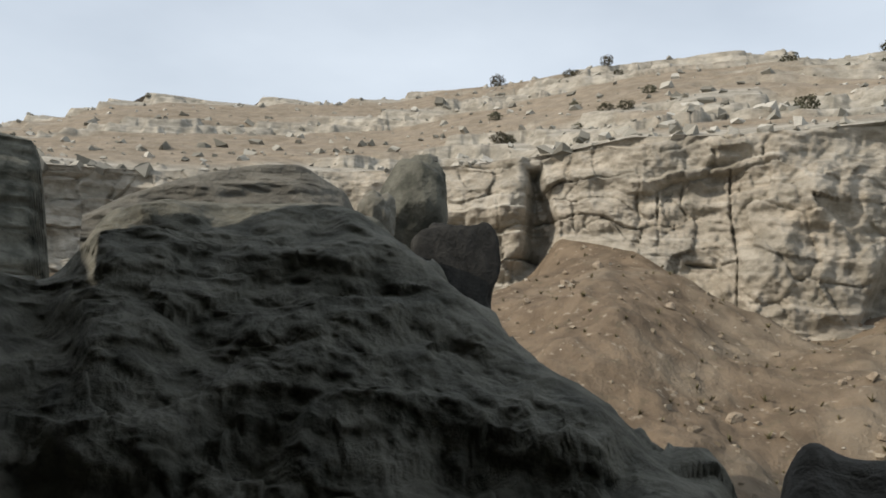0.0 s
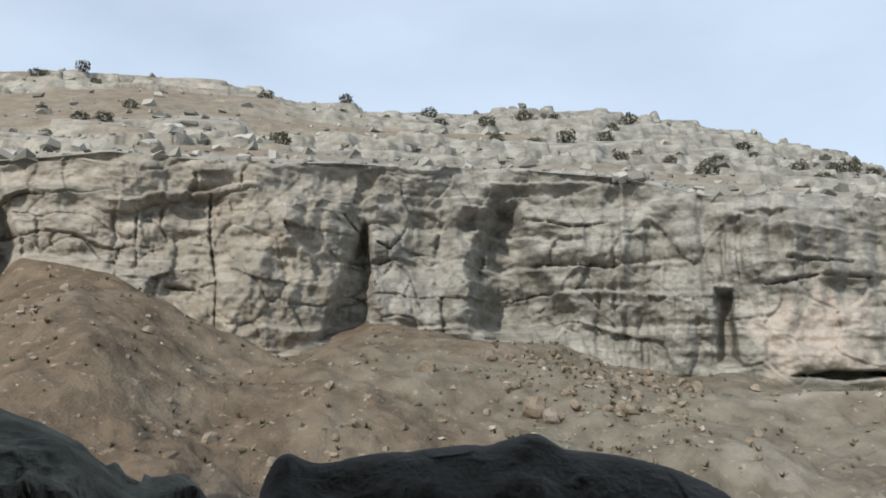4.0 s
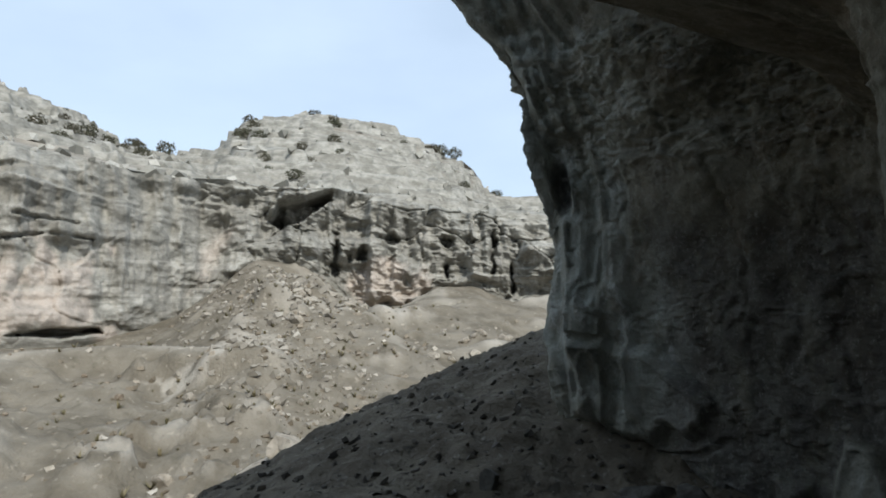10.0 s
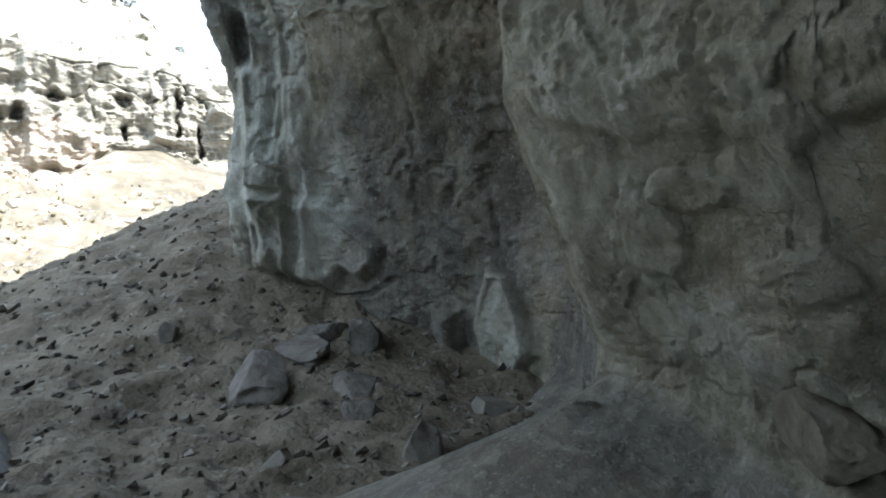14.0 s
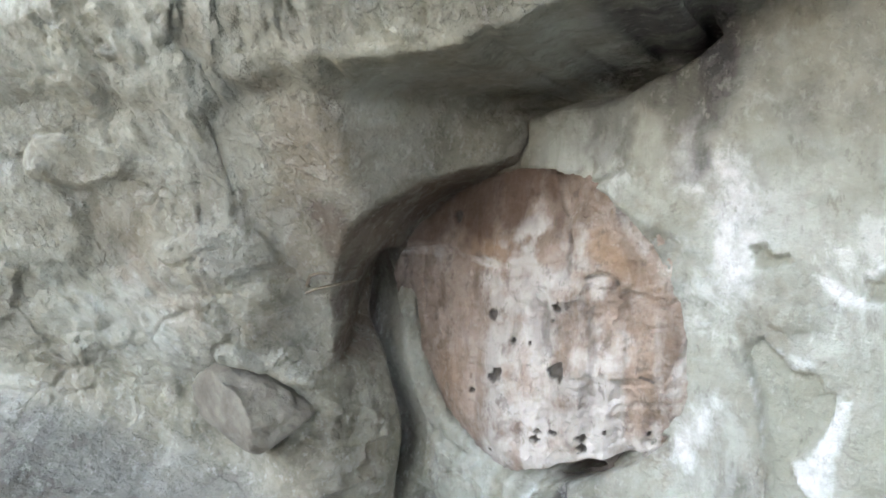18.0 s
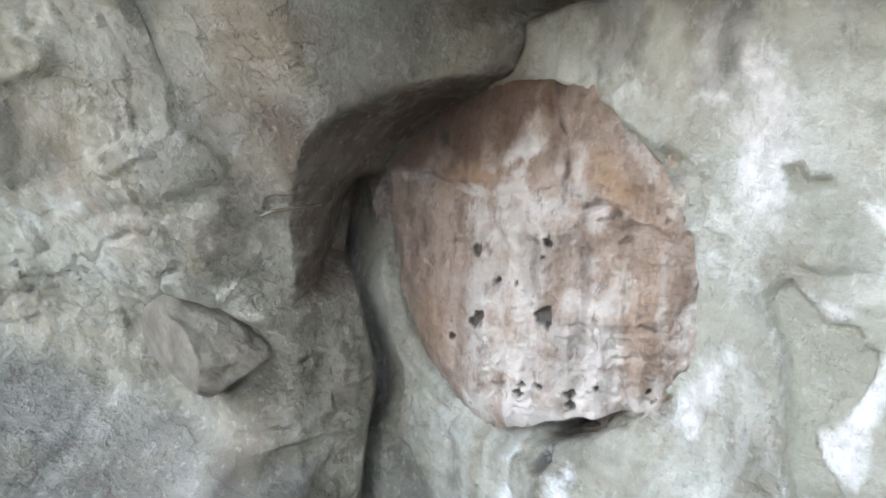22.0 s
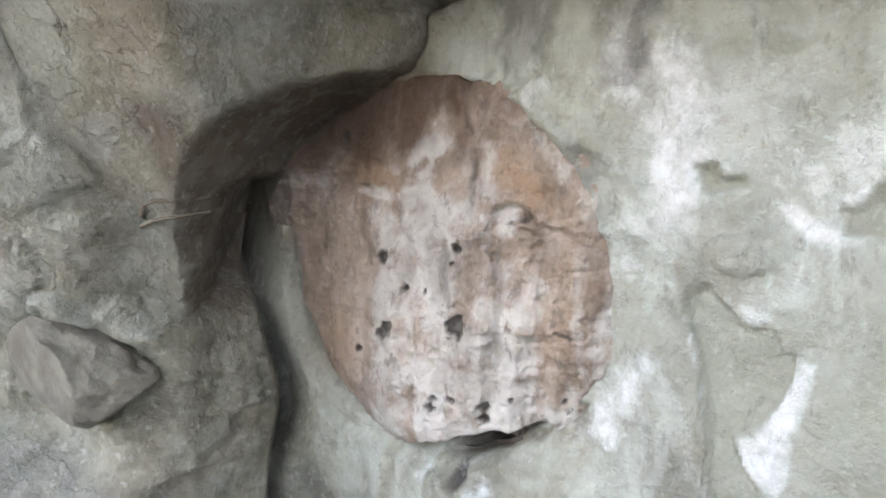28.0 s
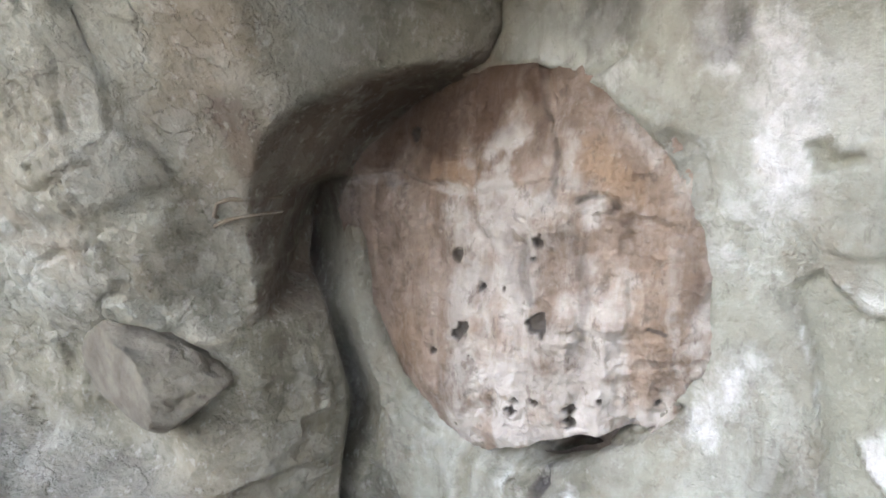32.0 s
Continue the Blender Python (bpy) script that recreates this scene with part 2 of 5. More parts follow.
def near_rock_material(name="shaded_limestone"):
    k = Nodes(name, 0.88)
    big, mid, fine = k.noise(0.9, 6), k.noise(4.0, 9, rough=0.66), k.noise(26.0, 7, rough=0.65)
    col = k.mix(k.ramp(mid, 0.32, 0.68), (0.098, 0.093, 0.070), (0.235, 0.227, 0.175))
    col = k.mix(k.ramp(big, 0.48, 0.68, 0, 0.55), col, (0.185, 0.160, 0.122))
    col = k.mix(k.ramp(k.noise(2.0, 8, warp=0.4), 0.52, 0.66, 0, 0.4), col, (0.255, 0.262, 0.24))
    col = k.mix(k.math("MULTIPLY", k.mask("rust"), k.ramp(k.noise(5.0, 7), 0.36, 0.62, 0, 0.8)), col, (0.225, 0.170, 0.115))
    col = k.mix(k.math("MULTIPLY", k.mask("pale"), k.ramp(k.math("ADD", k.noise(3.2, 8, (1, 1, 0.55), 0.66, 0.3), k.math("MULTIPLY", mid, 0.5)), 0.62, 0.92, 0.35, 1.0)), col, (0.43, 0.455, 0.42))
    col = k.mix(k.math("MULTIPLY", k.mask("pale"), k.ramp(k.noise(6.5, 10, (1, 1, 0.8), 0.68, 0.7), 0.50, 0.545, 0, 0.42)), col, (0.215, 0.225, 0.185))
    col = k.mix(k.math("MULTIPLY", k.mask("pale"), k.ramp(k.noise(13.0, 9, (1, 1, 0.13), 0.66, 0.2), 0.50, 0.66, 0, 0.38)), col, (0.19, 0.20, 0.165))
    col = k.mix(k.math("MULTIPLY", k.mask("pale"), k.ramp(k.noise(4.2, 10, (1, 1, 0.7), 0.7, 0.5), 0.55, 0.64, 0, 0.55)), col, (0.56, 0.585, 0.57))
    col = k.mix(k.ramp(k.noise(5.5, 10, rough=0.68, warp=0.6), 0.51, 0.555, 0, 0.24), col, (0.285, 0.28, 0.235))
    col = k.mix(k.ramp(k.noise(3.3, 9, rough=0.66, warp=0.5), 0.54, 0.62, 0, 0.30), col, (0.16, 0.125, 0.088))
    col = k.mix(k.ramp(k.math("ADD", k.mask("white"), k.math("MULTIPLY", k.math("SUBTRACT", k.noise(14.0, 8, rough=0.7), 0.5), 1.6)), 0.15, 0.95, 0.0, 0.85), col, (0.68, 0.70, 0.71))
    # brown of the recesses with their shade painted into it
    col = k.mix(k.math("MULTIPLY", k.mask("recess_shade"), k.ramp(mid, 0.3, 0.7, 0.95, 0.7)), col, (0.075, 0.055, 0.042))
    col = k.mix(k.math("MULTIPLY", k.mask("bare"), 0.9), col, k.mix(mid, (0.195, 0.202, 0.162), (0.275, 0.282, 0.235)))
    # dark stains, together with shade painted on the alcove and in small recesses
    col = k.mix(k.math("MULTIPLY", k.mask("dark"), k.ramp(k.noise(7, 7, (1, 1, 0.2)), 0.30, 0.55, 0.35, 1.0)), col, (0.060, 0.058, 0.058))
    col = k.mix(k.ramp(k.noise(9.0, 9, rough=0.72), 0.55, 0.70, 0, 0.22), col, (0.36, 0.365, 0.33))
    col = k.mix(k.ramp(k.noise(15.0, 8, warp=0.5, rough=0.7), 0.58, 0.70, 0, 0.34), col, (0.055, 0.055, 0.047))
    col = k.mix(k.ramp(k.noise(38.0, 7, (1, 1, 0.7), 0.7), 0.56, 0.64, 0, 0.28), col, (0.42, 0.425, 0.39))
    col = k.mix(k.ramp(k.noise(30.0, 7, (1, 1, 0.6), 0.7, 0.3), 0.56, 0.66, 0, 0.34), col, (0.085, 0.084, 0.068))
    plate, chip = k.ramp(k.noise(4.5, 9, rough=0.58), 0.50, 0.515), k.ramp(k.noise(10.0, 9, rough=0.6, warp=0.3), 0.545, 0.56)
    col = k.mix(k.math("MULTIPLY", plate, 0.09), col, (0.34, 0.345, 0.31))
    col = k.mix(k.math("MULTIPLY", chip, 0.10), col, (0.42, 0.425, 0.39))
    skin = k.math("MULTIPLY", k.math("ADD", k.math("MULTIPLY", plate, 0.22), k.math("MULTIPLY", chip, 0.16)), k.ramp(k.math("ADD", k.mask("pale"), k.mask("bare")), 0.25, 0.6, 0.7, 0.04))
    return k.done(col, k.math("ADD", skin, k.math("ADD", mid, k.math("MULTIPLY", fine, 0.5))), 0.85, 0.04)


FAR_ROCK, SOIL, NEAR_ROCK = far_rock_material(), soil_material(), near_rock_material()

# ---- far landscape, seen from the ledge: by bearing (degrees) ----
SKYLINE = [(60, 8.5), (89, 8.7), (91.4, 8.4), (93.8, 9.2), (94.8, 10.4), (98, 12.9), (102.4, 14.3), (107.5, 15.1), (111, 14.8), (113.6, 13.9), (114.8, 12.1), (117.7, 11.6),
           (120.8, 11.6), (124.4, 13.8), (128.9, 15.1), (135.3, 17.3), (141, 18.3), (147.4, 18.7), (152.7, 18.3), (157.2, 18.4), (163.6, 18.6), (169.3, 19.4), (175.3, 19.4),
           (183.8, 18.6), (188.2, 17.7), (192.7, 16.9), (197, 15.9), (201.5, 15.5), (208.8, 14.5), (214, 14.0), (217.8, 13.1), (221, 11.6), (224.5, 10.4), (240, 9)]
BROW = [(60, 6.5), (89, 7), (91.4, 7.1), (95, 7.6), (100.6, 8.7), (106, 9.5), (111, 9.4), (114, 10.0), (117.6, 9.9), (124.4, 10.7), (127.5, 11), (133.8, 11.6), (139.4, 13.2),
        (147.5, 14.1), (161.7, 14.4), (170, 14), (178.5, 13.9), (186, 12.2), (197, 10.5), (215, 8.7), (240, 7)]
FOOT = [(60, 1), (91.8, 0.5), (95, 2.1), (98, 2.1), (100, 0.4), (104.4, 0.4), (106.4, 2.6), (109.5, 4.0), (111.5, 4.2), (113.2, 3.0), (115.4, 0.9), (117.6, -0.6), (122.5, -1.5), (128, -1.6),
        (131.5, -0.9), (135.7, -1.2), (140.5, -0.7), (144.3, 1), (150, 0.7), (153.4, 1.4), (159, 2.6), (163, 1.3), (166, 0.25), (170.3, 0.3), (173.3, 2.4), (177.8, 5.6),
        (183.6, 6.6), (185.6, 3.4), (188.2, 1.5), (195, 1), (240, 1)]
REACH = [(60, 52), (95, 50), (108, 47), (116, 46), (122, 41), (132, 38), (146, 38), (150, 39.5), (158, 38), (170, 36), (178, 38), (186, 42), (200, 48), (240, 50)]
EYE = 1.6
LOOKOUT = (-0.82, -1.25)      # where the pan is made; bearings are counted from a line turned by TURN
TURN = -10.8


def rise(distance, elevation):
    return EYE + distance * np.tan(np.radians(elevation))


def spot(az, r, z):
    a = np.radians(az + TURN)
    return np.stack([LOOKOUT[0] - np.sin(a) * r, LOOKOUT[1] + np.cos(a) * r, z + 0 * r], -1)


def bump(x, centre, half, power=2):
    return np.exp(-np.abs((x - centre) / half) ** power)


RECESS = [(149.3, 11.9), (147.5, 11.7), (145.9, 7.1), (142.9, 3.2), (144.6, 1.1), (150.9, 1.3), (151.6, 6.6), (150.2, 10.2)]


def cliff():
    az = np.arange(84, 230, 0.115)
    brow, foot, skyl = smooth_table(az, BROW, 0.4), smooth_table(az, FOOT, 0.35), smooth_table(az, SKYLINE, 0.3)
    reach = smooth_table(az, REACH, 3)
    # the face
    v = np.linspace(-0.12, 1, 150)[:, None]
    A = az[None] + 0 * v
    el = foot + (brow - foot) * v
    r = reach + 0.6 * v + 0 * A
    s = np.radians(A) * 40
    z = rise(r, el)
    warp = 0.55 * fbm(s * 0.25, z * 0.25, 0, 3, 3)
    strata = vnoise(s * 0.06, z * 1.2 + 0.5 * warp, 0, 11)
    thin = vnoise(s * 0.15, z * 3.6 + warp, 0, 13)
    blocks = cells(s * 0.45 + 0.6 * warp, z * 0.5 + 0.5 * vnoise(s * 0.5, z * 0.3, 5, 4), 2)
    broken = step(118, 108, A)
    flute = ridged(s * 0.62 + 0.2 * warp, z * 0.07, 0, 4, 31) + 0.5 * vnoise(s * 2.2 + 0.2 * warp, z * 0.12, 0, 32)
    saw = z * 0.62 + 0.5 * warp + 0.35 * vnoise(s * 0.09, z * 0.1, 0, 15)
    saw = saw - np.floor(saw)
    ledges = 0.62 * (saw - step(0.86, 1.0, saw)) * step(-0.1, 0.35, fbm(s * 0.09, z * 0.18, 2, 3, 16))
    rise_of = z * 0.55 + 0.6 * warp + 0.5 * vnoise(s * 0.12, 0 * z, 0, 12)
    course = np.floor(rise_of)
    across = s * 0.30 + 0.5 * warp + 0.37 * course
    joint = np.minimum(np.abs(across - np.round(across)) / 0.36, 1.8 * np.abs(rise_of - np.round(rise_of)))
    blocky = step(134, 140, A) * (0.75 * (_hash(np.round(across).astype(np.int64), course.astype(np.int64), 0 * course.astype(np.int64), 9) - 0.5) - 0.26 * step(0.11, 0.02, joint + 0.05 * fbm(s * 1.5, z * 1.5, 0, 2, 17)) * step(-0.3, 0.2, fbm(s * 0.2, z * 0.2, 3, 2, 18)))
    d = blocky + ledges + 1.3 * fbm(s * 0.11, z * 0.13, 0, 3, 21) + (0.35 + 0.5 * broken) * (blocks[2] - 0.5)
    d = d - (0.16 + 0.4 * broken) * step(0.09, 0.0, blocks[1] - blocks[0]) * step(-0.3, 0.3, fbm(s * 0.3, z * 0.3, 7, 2, 35))
    d = d + 0.32 * np.sign(strata) * np.abs(strata) ** 0.8 * (1 - 0.5 * step(0.4, 0.2, v)) + 0.07 * thin + (0.62 - 0.56 * step(138, 146, A)) * (1 - 0.45 * bump(A, 126.5, 4.5, 4) * step(5.5, 4.0, el)) * flute * step(-0.5, 0.2, fbm(s * 0.12, z * 0.2, 4, 2, 33))
    rugged = 0.72 + 0.28 * step(134, 116, A)
    d = d + 0.46 * rugged * fbm(s * 0.7, z * 0.7, 0, 5, 41) * (1 + 0.8 * broken) + (0.055 + 0.12 * broken) * ridged(s * 2.4, z * 2.6, 0, 4, 47)
    d = d * step(-0.1, 0.06, v) * (1 - 0.5 * step(0.9, 1, v))
    # hollows: bearing, elevation, half widths, depth
    def hollow(poly, depth, soft=0.35):
        return depth * step(-soft * 0.2, soft, inside(A, el, poly) * 0.66 + 0.05 * fbm(s * 1.2, z * 1.2, 0, 3, 55))
    e = hollow([(163.0, 0.5), (161.2, 6.5), (159.6, 10.5), (158.9, 9.0), (158.6, 3.0), (159.4, 1.5)], 2.3, 0.5)
    e = e + hollow(RECESS, 2.2, 0.8)
    e = e + hollow([(152.6, 8.8), (152.0, 10.9), (149.6, 11.2), (149.3, 8.0), (151.0, 7.0)], 0.9, 0.6)
    e = e + hollow([(186.4, 11.3), (185.4, 11.6), (184.4, 9.5), (183.5, 7.0), (185.0, 3.2), (186.4, 4.0)], 2.6, 0.6)
    e = e + hollow([(110.8, 7.1), (110.2, 8.5), (106.0, 9.4), (106.1, 8.5), (108.3, 6.9), (110.0, 6.4)], 4.0, 0.25)
    e = e + hollow([(128.2, -1.5), (125.5, -0.9), (122.4, -0.95), (122.0, -1.5), (125.0, -1.75)], 2.2, 0.16)
    e = e + hollow([(133.0, 4.8), (131.7, 4.6), (131.4, -0.8), (133.0, -0.8)], 1.6, 0.35)
    for a0, e0, w, h in ((105.8, 4.6, 0.35, 1.6), (97.2, 5.4, 0.7, 0.5), (93.4, 4.4, 0.25, 2.0), (95.0, 5.3, 0.35, 0.4), (92.0, 2.8, 0.2, 1.6), (101.6, 5.6, 1.0, 0.4), (103.6, 4.5, 0.6, 0.5), (97.0, 3.3, 0.25, 0.5)):
        e = e + 1.8 * step(1.2, 0.6, np.hypot((A - a0 + 0.2 * vnoise(s * 1.5, z * 1.5, 0, 62)) / w, (el - e0 + 0.25 * vnoise(s * 1.3, z * 1.3, 3, 63)) / h) + 0.5 * fbm(s * 1.6, z * 1.6, 0, 3, 61))
    # cracks: thin dark joints
    for line in ([(171.3, 11.5), (171.2, 8.5), (170.6, 5.0), (170.6, 0.6)], [(174.2, 4.6), (172.2, 4.4), (170.6, 4.9)], [(158.5, 8.5), (157.5, 8.0), (156.3, 9.6)], [(161.2, 10.5), (159.7, 9.0), (158.6, 5.0)],
                 [(176.4, 10.0), (176.2, 5.5)], [(129.5, 4.8), (126.0, 5.4), (123.0, 5.1)], [(128.0, 6.5), (124.0, 6.2)], [(147.0, 10.4), (143.0, 9.6), (140.6, 9.9)], [(146.0, 6.9), (141.5, 6.6)]):
        e = e + 0.5 * step(0.11, 0.02, along(A, el, line) + 0.06 * fbm(s * 2, z * 2, 0, 3, 65))
    d = d + 1.3 * bump(A, 151.2, 1.7, 4) * step(13.5, 11, el) + 1.2 * bump(A, 165.5, 4.5, 4) * step(13, 10, el) + 0.9 * bump(A, 126.5, 3.6, 4) * step(11, 8.5, el) + 1.0 * bump(A, 187.8, 1.3, 4)
    r = r - d + e
    face = spot(A, r, z)
    pink = np.maximum(step(0, 1.2, inside(A, el, [(131.3, 4.6), (121.8, 4.3), (121.5, -1.5), (131.0, -1.5)]) + 1.6 * fbm(s * 0.6, z * 0.35, 0, 4, 71)),
                      step(0, 1.0, inside(A, el, [(104.6, 2.0), (102.0, 4.8), (99.6, 4.6), (98.6, 2.2), (101.5, -0.2)]) + 1.2 * fbm(s * 0.5, z * 0.5, 0, 3, 71)))
    pink = np.maximum(pink, 0.8 * step(0, 1.5, inside(A, el, [(116.0, 5.0), (112.5, 7.5), (115.0, 1.5), (117.0, 1.0)]) + 0.5 * fbm(s * 0.5, z * 0.5, 0, 3, 71)))
    warm = step(150, 166, A + 6 * fbm(s * 0.15, z * 0.2, 0, 3, 81)) * (0.75 + 0.25 * vnoise(s * 0.4, z * 0.6, 2, 5))
    drip = np.maximum(1.0 * step(142, 130, A) * (1 - 0.5 * pink), 0.4)
    tagged(sheet("cliff_face", face, FAR_ROCK, {"warm": warm, "pink": pink, "soil": 0 * A, "drip": drip}), "weathered grey and tan limestone cliff across the valley", "cliff", kind="structure")
    # the hillside above it
    u = np.linspace(0, 1, 210)[:, None] ** 1.25
    A = az[None] + 0 * u
    r = reach + 0.6 + reach * 1.25 * u
    s = np.radians(A) * 40
    w = r
    el = brow + (skyl - brow) * (1 - (1 - u) ** 1.6)
    z = rise(r, el)
    ledge = vnoise(s * 0.03, w * 0.03, z * 0.75 + 0.6 * vnoise(s * 0.06, w * 0.06, 0, 3), 13)
    rockiness = step(-0.22, 0.16, fbm(s * 0.035 + 0.02 * w, w * 0.13, 1, 4, 17) + 0.06 * fbm(s * 0.5, w * 0.5, 1, 3, 18) + 0.30 * step(160, 138, A) + 0.25 * step(120, 112, A) - 0.55 * bump(A, 172, 8, 4) * bump(u, 0.22, 0.16))
    c = cells(s * 0.55, w * 0.4, 7)
    fade = step(0.0, 0.06, u)
    lump = rockiness * (0.55 * np.maximum(0, 0.55 - c[0]) * (0.3 + c[2]) + 0.20 * ridged(s * 0.35, w * 0.2, 0, 3, 19)) + (0.10 + 0.25 * rockiness) * fbm(s * 0.3, w * 0.3, 0, 4, 23)
    z = z + fade * lump * (1 + 0.5 * u)
    lift = 1.05 + 0.5 * u
    q = z / lift + 1.1 * fbm(s * 0.05, w * 0.05, 0, 4, 25) + 0.12 * fbm(s * 0.3, w * 0.25, 0, 3, 27)
    fr = q - np.floor(q)
    z = z + fade * (0.15 + 0.85 * rockiness) * (step(0.72, 0.92, fr) - fr) * lift * 1.0
    soil = np.clip(1 - rockiness, 0, 1) * step(0.02, 0.1, u) * (1 - 0.5 * step(150, 120, A))
    hill = spot(A, r, z)
    hill[0] = face[-1]
    warm = step(150, 170, A + 6 * fbm(s * 0.15, w * 0.2, 0, 3, 81)) * 0.45
    tagged(sheet("hillside", hill, FAR_ROCK, {"warm": warm, "pink": 0 * A, "soil": soil, "drip": 0.2 + 0 * A}), "rocky hillside with ledges and dry soil above the cliff", "hillside", kind="structure")
    # behind the skyline the land falls and runs out to the horizon
    u = np.linspace(0, 1, 14)[:, None] ** 2
    back = az[::8]
    r = hill_r = reach[::8] * 2.25 + 0.6 + 900 * u
    z = hill[-1, ::8, 2] - 60 * u ** 0.6
    far = spot(back[None] + 0 * u, r, z)
    tagged(sheet("ground_beyond", far, SOIL, {"green": 0 * z, "rock": 0 * z}), "dry upland behind the skyline", "ground", kind="structure")
    return az, reach, foot, face


def valley(az, reach, foot, face):
    """The slope from the cliff's foot down to the gully below the ledge."""
    A = az[::2][None]
    u = np.linspace(0, 1, 240)[:, None]
    inner = 9.0
    r = inner + (reach[::2] + 0.4 - inner) * u
    broad = rise(reach[::2], smooth_table(az[::2], FOOT, 9))
    fan = rise(reach[::2], smooth_table(az[::2], FOOT, 3.6))
    zf = broad + (fan - broad) * step(0.1, 0.95, u) + (rise(reach[::2], foot[::2]) - fan) * step(0.84, 1.0, u)
    low = table(az[::2], [(84, -6), (100, -4.6), (125, -4.2), (140, -5.0), (165, -4.6), (190, -3.0), (230, -2)])
    z = low + (zf - low) * step(0.0, 1.05, (u - 0.1) / 0.9) ** 0.9
    s = np.radians(A) * 30
    lumps = step(0.2, 0.7, fbm(s * 0.16, r * 0.16, 0, 4, 91)) * step(140, 115, A) * 0.8
    c = cells(s * 0.8, r * 0.8, 5)
    z = z + (0.55 * fbm(s * 0.2, r * 0.2, 0, 5, 93) + 1.1 * lumps * (0.5 + 0.5 * vnoise(s * 0.5, r * 0.5, 0, 6)) + 0.05 * np.maximum(0, 0.5 - c[0]) + 0.035 * fbm(s * 2.2, r * 2.2, 0, 3, 95)) * (1 - 0.6 * step(0.93, 1, u))
    talus = bump(A, 110.5, 5.5, 4) * step(0.5, 0.75, u) * (1 - 0.5 * step(0.95, 1, u)) + 0.7 * bump(A, 112, 8, 4) * bump(u, 0.30, 0.14)
    knoll = cells(s * 0.30 + 0.3 * fbm(s * 0.4, r * 0.4, 0, 2, 88), r * 0.34, 31)
    hump = step(0.55, 0.2, knoll[0]) * (knoll[2] > 0.35) * bump(A, 113, 13, 4) * bump(u, 0.34, 0.2, 4)
    z = z + 0.75 * hump * (0.7 + 0.5 * fbm(s * 0.9, r * 0.9, 0, 4, 89))
    talus = talus * step(-0.35, 0.25, fbm(s * 0.3, r * 0.3, 2, 3, 90))
    big, little = cells(s * 0.55, r * 0.55, 21), cells(s * 1.6, r * 1.6, 22)
    z = z + talus * (0.8 * np.minimum(0.35, np.maximum(0, 0.62 - big[0])) * (0.3 + big[2]) + 1.0 * np.minimum(0.25, np.maximum(0, 0.55 - little[0])) * (little[2] > 0.35))
    # the worn bank under the overhung slab
    e = np.degrees(np.arctan2(z - EYE, r))
    z = z + 0.7 * bump(A, 121, 9) * bump(e, -3.6, 0.8)
    green = np.clip(step(168, 138, A + 8 * fbm(s * 0.2, r * 0.2, 0, 3, 97)), 0, 1) + 0 * u
    rock = np.clip(lumps * 1.2, 0, 1) * step(0.0, 0.3, fbm(s * 0.7, r * 0.7, 0, 4, 99) + 0.25)
    rock = np.maximum(rock, 0.75 * hump * step(-0.4, 0.2, fbm(s * 0.8, r * 0.8, 5, 3, 87)))
    rock = np.maximum(rock, 0.55 * talus * np.maximum(step(0.55, 0.4, big[0]) * (big[2] > 0.35), step(0.5, 0.35, little[0]) * (little[2] > 0.5)))
    rock = np.maximum(rock, 0.7 * bump(A, 122 + 4 * fbm(s * 0.2, r * 0.2, 0, 2, 92), 9) * bump(e, -3.2 + 0.5 * fbm(s * 0.3, r * 0.3, 0, 3, 94), 0.45))
    tagged(sheet("ground", spot(A + 0 * u, r, z), SOIL, {"green": green, "rock": rock}), "dry brown valley slope with scree below the cliff", "ground", kind="structure")


AZ, REACHES, FEET, FACE = cliff()
valley(AZ, REACHES, FEET, FACE)

# ---- the ledge that the camera stands on ----
CREST_R = [(40, 12), (80, 9.5), (89.5, 9.0), (97.5, 8.5), (106, 8.0), (112, 7.5), (116, 7.2), (125, 6.5), (150, 6.0), (172, 6.5), (190, 7), (220, 8), (260, 9)]
CREST_E = [(40, 2), (80, 1.5), (89.3, -1.1), (97.5, -4.7), (106, -8.4), (111, -11), (116, -13.6), (122, -15.4), (125, -16.5), (150, -19), (175, -17), (200, -12), (260, -10)]
GRAVEL = None


def gravel_material():
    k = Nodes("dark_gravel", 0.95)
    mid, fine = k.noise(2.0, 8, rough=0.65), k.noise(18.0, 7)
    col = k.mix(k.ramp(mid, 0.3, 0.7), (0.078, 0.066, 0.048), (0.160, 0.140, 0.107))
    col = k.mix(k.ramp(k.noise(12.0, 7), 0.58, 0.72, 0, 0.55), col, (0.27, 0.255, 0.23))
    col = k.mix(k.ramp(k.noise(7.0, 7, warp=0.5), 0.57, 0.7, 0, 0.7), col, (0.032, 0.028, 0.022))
    return k.done(col, k.math("ADD", mid, fine), 0.8, 0.05)


GRAVEL = gravel_material()


